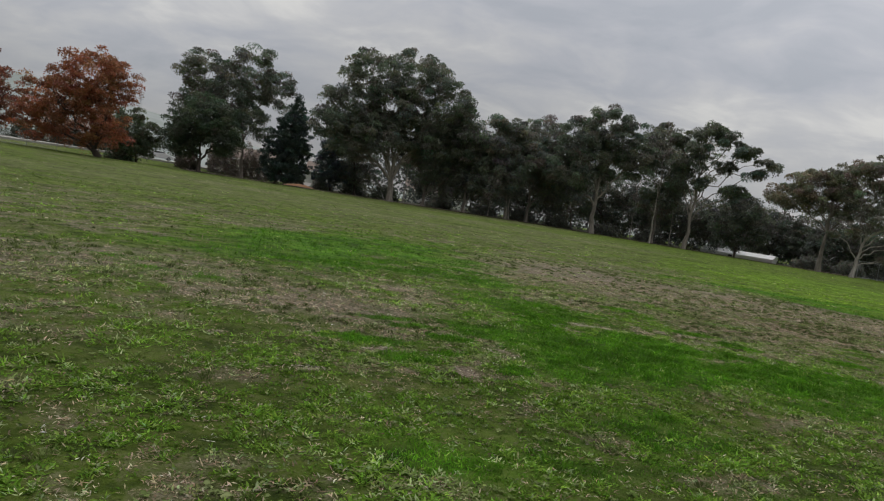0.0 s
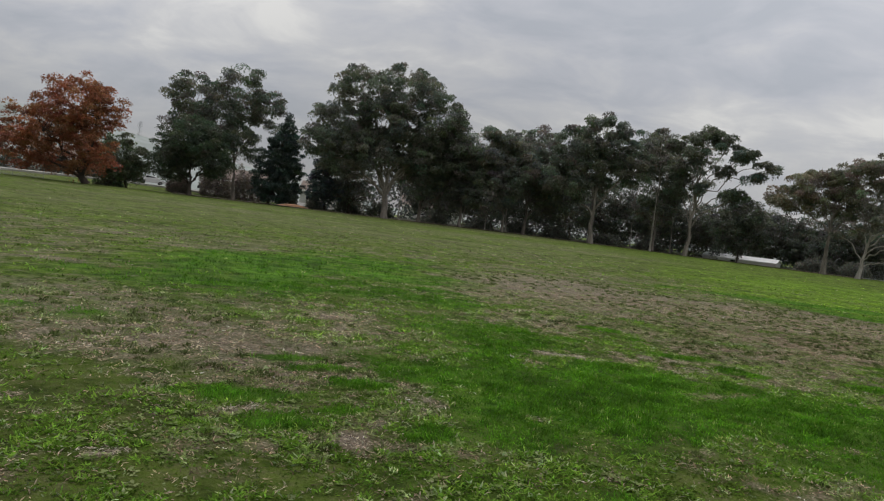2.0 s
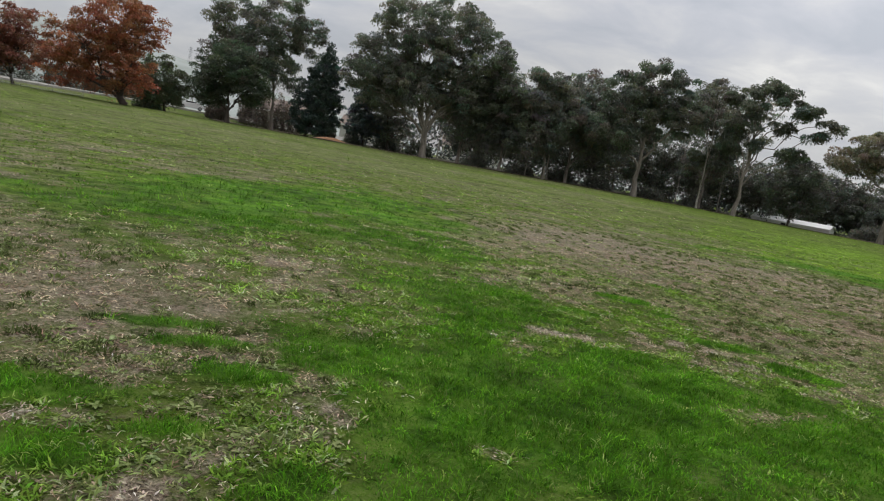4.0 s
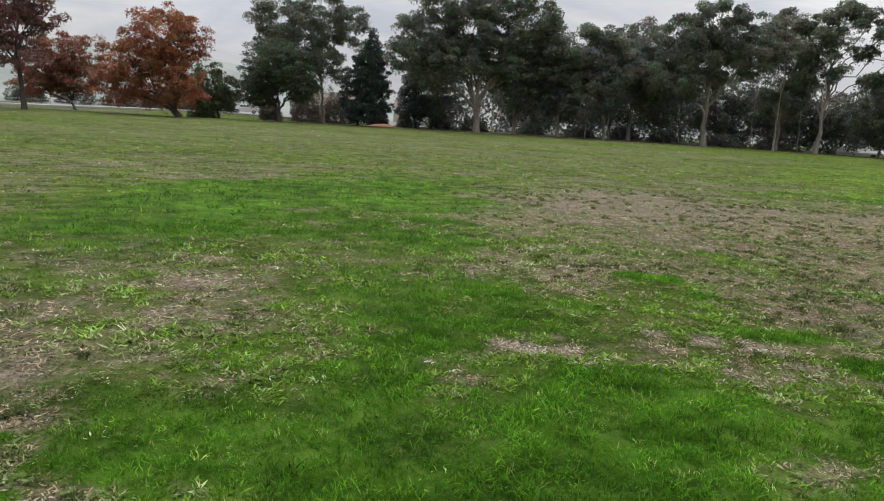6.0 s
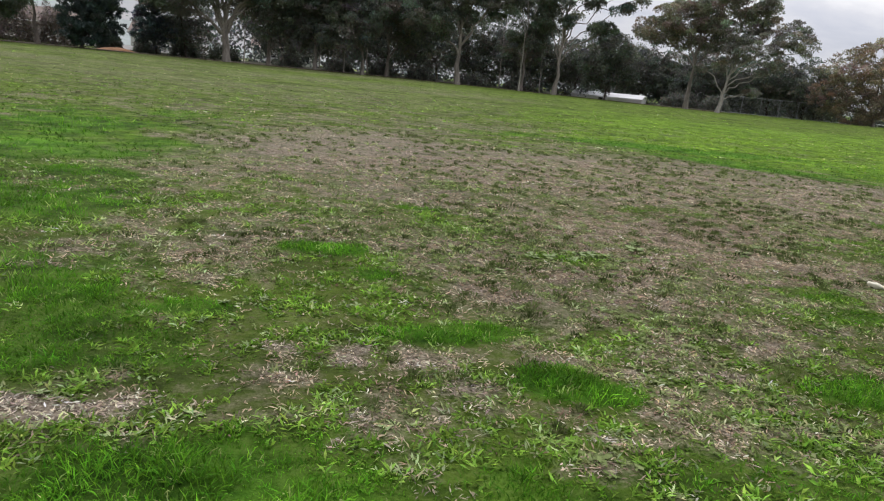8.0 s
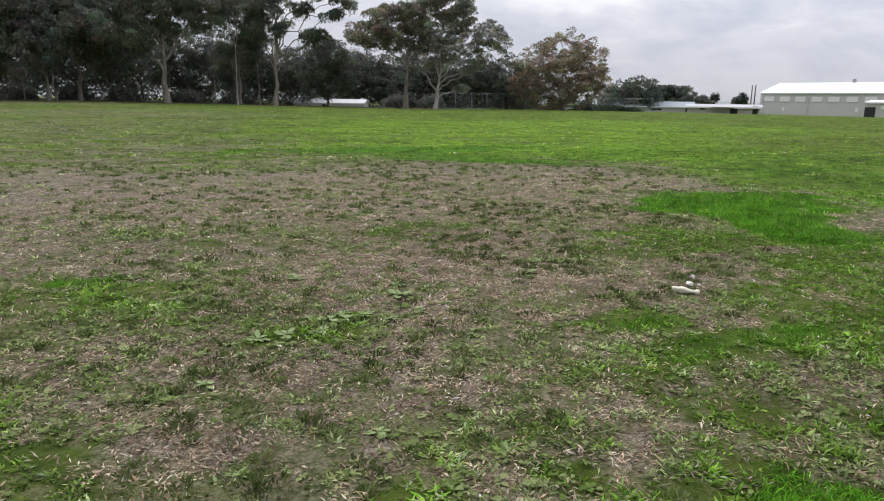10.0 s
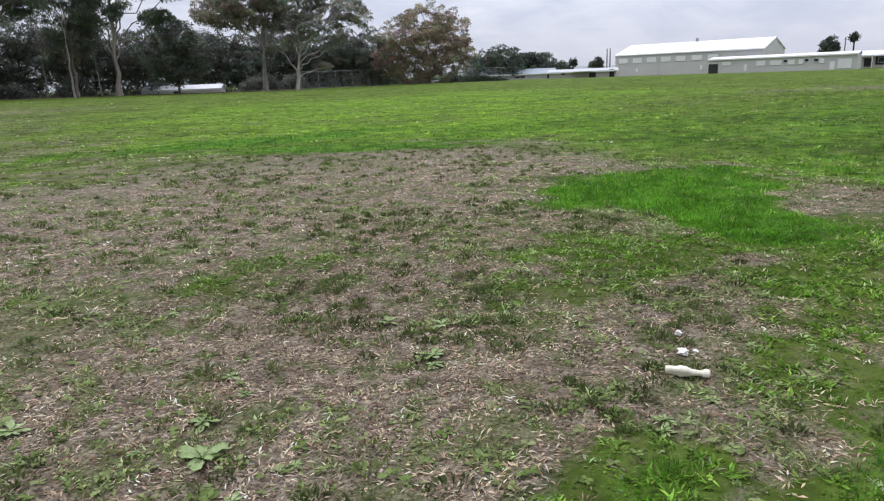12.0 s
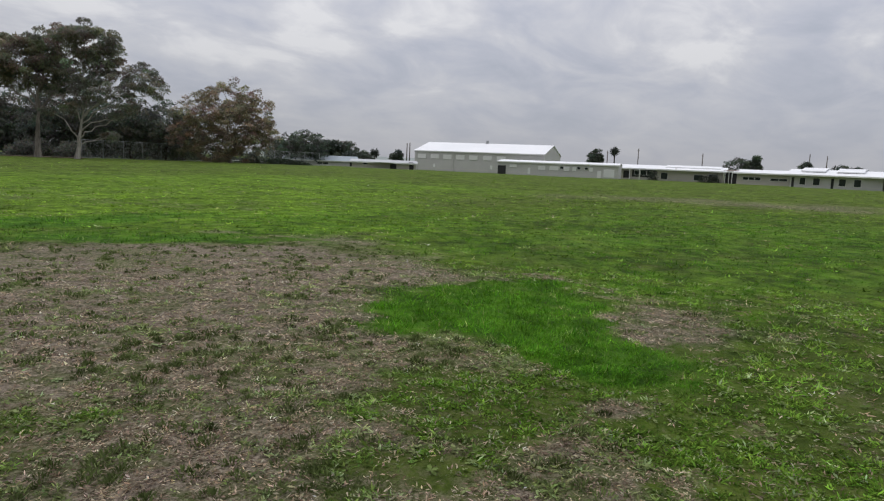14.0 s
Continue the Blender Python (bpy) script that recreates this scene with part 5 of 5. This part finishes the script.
def turf_plants(name, label, seed, near, far, per_m2, blades, grow, corners, fade=0.0):
    """Small plants of several blades each: dead straw lying flat, leafy turf, and tall soft grass where it is lush."""
    rng = np.random.default_rng(seed)
    x, y = scatter(rng, near, far, per_m2)
    keep = rng.uniform(0, 1, len(x)) > fade * smooth(from_track(x, y), near, far)
    x, y = x[keep], y[keep]
    dry, lush, gold, bed = turf(x, y)
    bare = thatch(x, y)
    m = len(x)
    straw = rng.uniform(0, 1, m) < 0.07 * (lush < 0.4) + 0.89 * smooth(dry, 0.22, 0.78)
    tall = (lush > 0.42 + rng.normal(0, 0.1, m)) & ~straw
    leafy = ~straw & ~tall
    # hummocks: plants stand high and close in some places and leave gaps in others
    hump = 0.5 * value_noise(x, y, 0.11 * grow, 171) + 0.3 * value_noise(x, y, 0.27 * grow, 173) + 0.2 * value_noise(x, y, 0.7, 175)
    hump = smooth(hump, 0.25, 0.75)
    keep = rng.uniform(0, 1, m) < np.where(straw, 0.9, np.where(tall, 1.0, 0.2 + 1.25 * hump))
    x, y, dry, lush, gold, bed, bare, straw, tall, leafy, hump = (v[keep] for v in (x, y, dry, lush, gold, bed, bare, straw, tall, leafy, hump))
    m = len(x)
    # each plant's colour: its own random tone, plus painted shade between the hummocks
    t = rng.uniform(0, 1, (m, 1))
    green = np.array((0.07, 0.14, 0.014)) * (1 - t) + np.array((0.155, 0.26, 0.038)) * t
    yellow = (0.75 * gold)[:, None]
    green = green * (1 - yellow) + np.array((0.165, 0.275, 0.025)) * yellow
    dull = np.maximum(smooth(dry, 0.25, 0.55), 0.8 * bed)[:, None]
    green = green * (1 - dull) + (np.array((0.095, 0.115, 0.042)) * (1 - t) + np.array((0.22, 0.245, 0.11)) * t) * dull
    pale = (rng.uniform(0, 1, m) < (0.12 if grow < 2 else 0.02))[:, None]
    green = np.where(pale, np.array((0.25, 0.30, 0.145)), green)
    soft = np.array((0.042, 0.135, 0.008)) * (1 - t) + np.array((0.10, 0.235, 0.014)) * t
    # a few soft plants painted pale, as flecks catching light from above
    soft = np.where(rng.uniform(0, 1, (m, 1)) < 0.04, np.array((0.26, 0.33, 0.10)), soft)
    pick = rng.uniform(0, 1, m)[:, None]
    hay = np.where(pick < 0.45, np.array((0.36, 0.29, 0.195)), np.where(pick < 0.8, np.array((0.19, 0.14, 0.095)), np.array((0.48, 0.41, 0.30))))
    hay = hay * (1 - 0.5 * bare[:, None]) + np.array((0.64, 0.59, 0.49)) * 0.5 * bare[:, None]
    rgb = np.where(straw[:, None], hay, np.where(tall[:, None], soft, green))
    # leafy plants darken in the hollows and brighten on hummocks: shade put into colour
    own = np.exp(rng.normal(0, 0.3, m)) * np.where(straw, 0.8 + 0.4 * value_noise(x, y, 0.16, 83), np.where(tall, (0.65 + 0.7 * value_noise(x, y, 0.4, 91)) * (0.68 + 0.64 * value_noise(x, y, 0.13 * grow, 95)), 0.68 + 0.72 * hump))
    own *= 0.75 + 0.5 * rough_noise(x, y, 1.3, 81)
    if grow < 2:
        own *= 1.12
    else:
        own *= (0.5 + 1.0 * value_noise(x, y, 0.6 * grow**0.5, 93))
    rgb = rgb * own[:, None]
    # the blades
    k = np.repeat(np.arange(m), blades)
    n = len(k)
    s, a_tall, a_leaf = straw[k], tall[k], leafy[k]
    spread = np.where(s, 0.03, np.where(a_tall, 0.022, 0.016)) * grow
    px, py = x[k] + rng.normal(0, 1, n) * spread, y[k] + rng.normal(0, 1, n) * spread
    length = np.where(s, rng.uniform(0.016, 0.04, n) * np.where(dry[k] < 0.45, 1.15, 1.0), np.where(a_tall, rng.uniform(0.035, 0.075, n) * (0.4 + 0.75 * np.clip(lush[k], 0, 1.3)), rng.uniform(0.024, 0.055, n) * (0.45 + 0.8 * hump[k])))
    length *= grow**0.6 * np.where(a_tall, 0.25 + 1.1 * value_noise(px, py, 0.15, 71), 1.0)
    length = np.where(a_leaf & (bed[k] > 0.5), length * 0.8, length)
    width = np.where(s, rng.uniform(0.005, 0.011, n), np.where(a_tall, 0.0055, rng.uniform(0.008, 0.016, n))) * grow
    rise = np.where(s, rng.uniform(0.02, 0.45, n) * np.where(dry[k] < 0.45, 1.5, 1.0), np.where(a_tall, rng.uniform(0.55, 1.0, n), rng.uniform(0.12, 0.85, n)))
    a = rng.uniform(0, 2 * np.pi, n)
    flat = np.sqrt(1 - rise**2)
    way = np.column_stack([np.cos(a) * flat, np.sin(a) * flat, rise])
    b = a + np.pi / 2 + rng.normal(0, 0.4, n)
    side = np.column_stack([np.cos(b), np.sin(b), rng.normal(0, 0.3, n)]) * width[:, None] * 0.5
    foot = np.column_stack([px, py, lie(px, py) - 0.003 + np.where(s, rng.uniform(0, 0.012, n), 0.0)])
    droop = np.column_stack([np.cos(a), np.sin(a), -0.8 * rise]) * (length * 0.35 * rng.uniform(0, 1, n))[:, None]
    tip = foot + way * length[:, None] + droop
    mid = foot + way * length[:, None] * 0.55
    q = np.stack([foot - side * 0.35, mid + side, tip, mid - side], 1) if corners == 4 else np.stack([foot - side, foot + side, tip], 1)
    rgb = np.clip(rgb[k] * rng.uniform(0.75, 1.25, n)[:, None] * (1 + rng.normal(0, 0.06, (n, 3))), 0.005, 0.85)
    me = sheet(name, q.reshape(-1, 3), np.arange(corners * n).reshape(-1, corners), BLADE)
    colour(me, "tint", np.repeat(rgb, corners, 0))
    return tagged(new(name, me), label, "grass", kind="stuff")


turf_plants("short_grass", "short green grass and dry straw beside the walk", 11, 0.0, 2.9, 800, 6, 1.0, 4)
turf_plants("meadow_grass", "short patchy grass and straw further off", 12, 2.9, 8.0, 320, 5, 1.55, 3, 0.35)
turf_plants("field_grass", "patchy field grass in the distance", 13, 8.0, 36.0, 26, 4, 2.7, 3, 0.8)
turf_plants("far_grass", "low grass tufts far across the field", 14, 26.0, 100.0, 1.2, 3, 4.4, 3, 0.7)


def tufts(name, label, seed, near, far, per_m2, blades, grow):
    """Low cushions of dark green blades that stand apart in the dry beds."""
    rng = np.random.default_rng(seed)
    x, y = scatter(rng, near, far, per_m2)
    dry, lush, gold, bed = turf(x, y)
    stand = rough_noise(x, y, 1.3, 131)
    keep = (rng.uniform(0, 1, len(x)) < (0.12 + 0.88 * smooth(stand, 0.35, 0.62)) * np.clip(bed + 0.2 * (dry > 0.25), 0, 1)) & (lush < 0.3) & (thatch(x, y) < 0.3)
    x, y = x[keep], y[keep]
    wide = rng.uniform(0.035, 0.105, len(x)) * grow**0.4
    turn = rng.uniform(0, np.pi, len(x))
    tone = np.exp(rng.normal(-0.05, 0.25, (len(x), 1)))
    k = np.repeat(np.arange(len(x)), blades)
    n = len(k)
    a = rng.uniform(0, 2 * np.pi, n)
    r = rng.uniform(0, 1, n) ** 0.6
    u, v = np.cos(a) * r * wide[k] * 1.35, np.sin(a) * r * wide[k] * 0.75
    c, s = np.cos(turn[k]), np.sin(turn[k])
    px, py = x[k] + u * c - v * s, y[k] + u * s + v * c
    foot = np.column_stack([px, py, lie(px, py) - 0.003])
    high = (0.012 + 0.035 * (1 - r**2)) * rng.uniform(0.6, 1.3, n) * grow**0.3
    out = rng.uniform(0.008, 0.028, n) * grow**0.4
    ang = a + turn[k] + rng.normal(0, 0.5, n)
    way = np.column_stack([np.cos(ang) * out, np.sin(ang) * out, high])
    b = ang + np.pi / 2 + rng.normal(0, 0.4, n)
    side = np.column_stack([np.cos(b), np.sin(b), np.zeros(n)]) * (rng.uniform(0.0035, 0.0075, n) * grow)[:, None]
    q = np.stack([foot - side * 0.5, foot + way * 0.55 + side, foot + way * [1.2, 1.2, 0.9], foot + way * 0.55 - side], 1)
    mixed = rng.uniform(0, 1, (n, 1))
    rgb = (np.array((0.065, 0.09, 0.025)) * (1 - mixed) + np.array((0.15, 0.19, 0.065)) * mixed) * tone[k] * (1.0 + 0.25 * (grow > 1))
    me = sheet(name, q.reshape(-1, 3), np.arange(4 * n).reshape(-1, 4), BLADE)
    colour(me, "tint", np.repeat(rgb, 4, 0))
    return tagged(new(name, me), label, "grass", kind="stuff")


tufts("grass_tuft", "low dark green tufts standing in dry straw", 21, 0.0, 4.0, 24, 44, 1.0)
tufts("distant_grass_tuft", "low dark green tufts across the dry bed", 22, 4.0, 14.0, 13, 24, 1.6)


def seedlings(name, label, seed, near, far, per_m2, grow):
    """Small broad-leaved plants: three to six oval leaves lying low round a point, gathered in drifts."""
    rng = np.random.default_rng(seed)
    x, y = scatter(rng, near, far, per_m2)
    dry, lush, gold, bed = turf(x, y)
    drift = rough_noise(x, y, 0.9, 231)
    keep = (rng.uniform(0, 1, len(x)) < smooth(drift, 0.42, 0.66) * (0.3 + 0.7 * smooth(dry, 0.15, 0.4)) * (1 - 0.5 * bed)) & (lush < 0.3) & (thatch(x, y) < 0.5)
    x, y = x[keep], y[keep]
    size = rng.uniform(0.018, 0.038, len(x)) * grow
    tone = rng.uniform(0, 1, (len(x), 1))
    k = np.repeat(np.arange(len(x)), 5)
    n = len(k)
    a = np.tile(np.arange(5) * 1.2566, len(x)) + rng.normal(0, 0.35, n)
    ln = size[k] * rng.uniform(0.6, 1.3, n)
    rise = rng.uniform(0.0, 0.5, n)
    way = np.column_stack([np.cos(a), np.sin(a), rise]) * ln[:, None]
    side = np.column_stack([-np.sin(a), np.cos(a), rng.normal(0, 0.25, n)]) * (ln * rng.uniform(0.24, 0.36, n))[:, None]
    foot = np.column_stack([x[k], y[k], lie(x[k], y[k]) + rng.uniform(0.004, 0.02, n)])
    low = np.array([0, 0, -1.0]) * (ln * 0.2)[:, None]
    q = np.stack([foot, foot + way * 0.45 + side, foot + way * 0.8 + side * 0.8, foot + way + low, foot + way * 0.8 - side * 0.8, foot + way * 0.45 - side], 1)
    rgb = (np.array((0.13, 0.20, 0.045)) * (1 - tone) + np.array((0.30, 0.345, 0.15)) * tone)[k] * rng.uniform(0.8, 1.2, (n, 1))
    me = sheet(name, q.reshape(-1, 3), np.arange(6 * n).reshape(-1, 6), BLADE)
    colour(me, "tint", np.repeat(rgb, 6, 0))
    return tagged(new(name, me), label, "weed", kind="stuff")


seedlings("seedling", "small pale green broad-leaved seedlings among the turf", 31, 0.0, 3.2, 130, 1.0)
seedlings("distant_seedling", "small pale green broad-leaved seedlings further off", 32, 3.2, 9.0, 36, 1.35)


def weed_leaf(length, width, seed):
    """One broad lobed leaf with a raised middle rib, lying outward along x."""
    rng = np.random.default_rng(seed)
    n = 7
    s = np.linspace(0, 1, n)
    half = width * (0.22 + 0.78 * np.sin(np.pi * np.clip(s, 0, 1) ** 1.7)) * (1 + 0.2 * np.sin(s * 19 + seed)) * 0.5
    half[-1] = 0.002
    half[0] = 0.004
    z = 0.01 + 0.22 * length * s - 0.26 * length * s**2
    mid = np.column_stack([s * length, rng.normal(0, 0.002, n), z - 0.006])
    left = np.column_stack([s * length, half, z + 0.004])
    right = np.column_stack([s * length, -half, z + 0.004])
    v = np.concatenate([left, mid, right])
    f = [(k, k + 1, n + k + 1, n + k) for k in range(n - 1)] + [(n + k, n + k + 1, 2 * n + k + 1, 2 * n + k) for k in range(n - 1)]
    me = sheet("leaf", v, f, WEED, True)
    return me


def weed_material():
    m, nt, bsdf = material("weed_leaf")
    v = object_coords(nt)
    info = nt.nodes.new("ShaderNodeObjectInfo")
    a = noise_node(nt, v, 60, 4)
    c = mix_color(nt, ramp(nt, a, [(0.35, 0.0), (0.65, 1.0)]), (0.16, 0.235, 0.065), (0.29, 0.345, 0.15))
    c = mix_color(nt, math_node(nt, "MULTIPLY", info.outputs["Random"], 0.5), c, (0.12, 0.20, 0.035))
    nt.links.new(c, bsdf.inputs["Base Color"])
    bsdf.inputs["Roughness"].default_value = 0.6
    bump(nt, bsdf, a, 0.3, 0.002)
    return m


WEED = weed_material()


def rosette(count, length, width, seed):
    rng = random.Random(seed)
    root = tagged(new("broadleaf_weed"), "pale green broadleaf weed rosette flat on the turf", "weed", group="weeds in the field")
    shapes = [weed_leaf(length * s, width * s, seed + k) for k, s in enumerate((1.0, 0.8, 0.65))]
    for k in range(count):
        leaf = part("leaf", shapes[k % 3], root)
        leaf.matrix_basis = pose(0, 0, 0.004 * (k % 3), rng.uniform(-12, 12), rng.uniform(-20, 3), k * 360 / count + rng.uniform(-16, 16))
    return root


WEED_KINDS = [rosette(7, 0.10, 0.042, 1), rosette(9, 0.085, 0.034, 2), rosette(11, 0.075, 0.027, 3), rosette(9, 0.12, 0.05, 4)]
SPOTS = [(5.48, 13.95), (5.6, 14.02), (6.27, 14.57), (6.15, 14.28), (6.77, 13.15), (6.16, 13.26), (7.38, 14.31), (7.61, 13.12), (6.24, 14.32), (7.69, 13.17), (8.0, 13.14),
         (5.96, 14.52), (7.45, 14.4), (5.61, 15.09), (8.31, 15.92), (3.07, 11.69), (3.36, 12.17), (5.13, 12.37), (2.76, 12.21), (2.13, 11.04), (-0.35, 6.59), (0.12, 6.7), (-0.51, 6.18), (-0.43, 6.6),
         (7.39, 14.43), (7.91, 16.31), (8.32, 17.49), (7.58, 15.0)]
weed_rng = random.Random(5)
SPOTS += [(5.3 + weed_rng.gauss(0, 0.4), 13.9 + weed_rng.gauss(0, 0.25)) for k in range(16)]
SPOTS += [(6.6 + weed_rng.gauss(0, 0.35), 19.0 + weed_rng.gauss(0, 0.25)) for k in range(6)]
SPOTS += [(weed_rng.uniform(4.5, 10.5), weed_rng.uniform(13.0, 18.5)) for k in range(26)]
SPOTS += [(weed_rng.uniform(-1.5, 4.0), weed_rng.uniform(4.5, 12.5)) for k in range(14)]
SPOTS = [p for p in SPOTS if turf(np.array([p[0]]), np.array([p[1]]))[1][0] < 0.25]
for k, (x, y) in enumerate(SPOTS):
    m = pose(x, y, float(lie(x, y)), weed_rng.uniform(-6, 6), weed_rng.uniform(-6, 6), weed_rng.uniform(0, 360))
    scale = weed_rng.uniform(0.4, 0.9) * (1.35 if k < 2 else 1.0)
    kind = WEED_KINDS[(3 if k < 2 else weed_rng.randrange(4))]
    if k < 4:
        kind = WEED_KINDS[k]
        kind.matrix_basis = m
        continue
    ob = copy_thing(kind, m)
    ob.scale = (scale, scale, scale)

# the litter: a white plastic bottle and two crumpled scraps
PLASTIC = worn_material("scuffed_white_plastic", (0.76, 0.73, 0.58), (0.58, 0.54, 0.40), 30.0, 0.4, 0.2, 0.002)
PAPER = worn_material("crumpled_white_paper", (0.82, 0.81, 0.76), (0.66, 0.64, 0.58), 40.0, 0.9, 0.3, 0.002)


def bottle():
    """A dented bottle on its side: body, narrowing shoulder and flared cap."""
    prof = [(0.0, 0.003), (0.002, 0.018), (0.02, 0.021), (0.05, 0.021), (0.07, 0.028), (0.095, 0.026), (0.12, 0.017), (0.15, 0.014), (0.172, 0.014)]
    sides, v, f = 18, [], []
    for k, (s, r) in enumerate(prof):
        for j in range(sides):
            a = 2 * math.pi * j / sides
            dent = 1 - 0.22 * max(0.0, math.sin(a * 2 + 1.1)) * (1 if 1 < k < 6 else 0)
            v.append((s, r * dent * math.cos(a), r * dent * math.sin(a) + 0.022 - 0.04 * s))
    for k in range(len(prof) - 1):
        for j in range(sides):
            f.append((k * sides + j, k * sides + (j + 1) % sides, (k + 1) * sides + (j + 1) % sides, (k + 1) * sides + j))
    f.append(tuple(range(sides)))
    root = tagged(new("bottle"), "scuffed white plastic bottle lying on dry grass", "bottle")
    x, y = 8.10, 13.43
    root.matrix_world = pose(x, y, float(lie(x, y)) + 0.012, 0, 0, -57)
    part("body", solid("body", (v, f), PLASTIC), root)
    cap = [(0.170, 0.002), (0.170, 0.016), (0.176, 0.021), (0.196, 0.0215), (0.203, 0.019), (0.204, 0.002)]
    cv = [(s, r * math.cos(2 * math.pi * j / 16), r * math.sin(2 * math.pi * j / 16) + 0.0155) for s, r in cap for j in range(16)]
    cf = [(k * 16 + j, k * 16 + (j + 1) % 16, (k + 1) * 16 + (j + 1) % 16, (k + 1) * 16 + j) for k in range(5) for j in range(16)]
    part("cap", solid("cap", (cv, cf), PLASTIC), root)


bottle()


def scrap(x, y, size, tall, seed):
    """A crumpled piece of paper."""
    bm = bmesh.new()
    bmesh.ops.create_icosphere(bm, subdivisions=3, radius=1.0)
    for v in bm.verts:
        p = v.co.copy()
        w = 0.75 + 0.55 * noise.noise(p * 1.7 + Vector((seed, 0, 0))) + 0.25 * noise.noise(p * 4.5 + Vector((0, seed, 0)))
        v.co = Vector((p.x * size * w, p.y * size * 0.7 * w, p.z * tall * w + tall * 0.6))
    me = bpy.data.meshes.new("paper_scrap")
    bm.to_mesh(me)
    bm.free()
    me.materials.append(PAPER)
    ob = tagged(new("paper_scrap", me), "crumpled white paper scrap on dry grass", "litter", group="litter")
    ob.matrix_world = pose(x, y, float(lie(x, y)) + 0.008, 0, 0, seed * 40)


scrap(8.38, 13.50, 0.045, 0.02, 1)
scrap(8.45, 13.47, 0.02, 0.008, 2)
scrap(8.60, 13.66, 0.026, 0.02, 3)
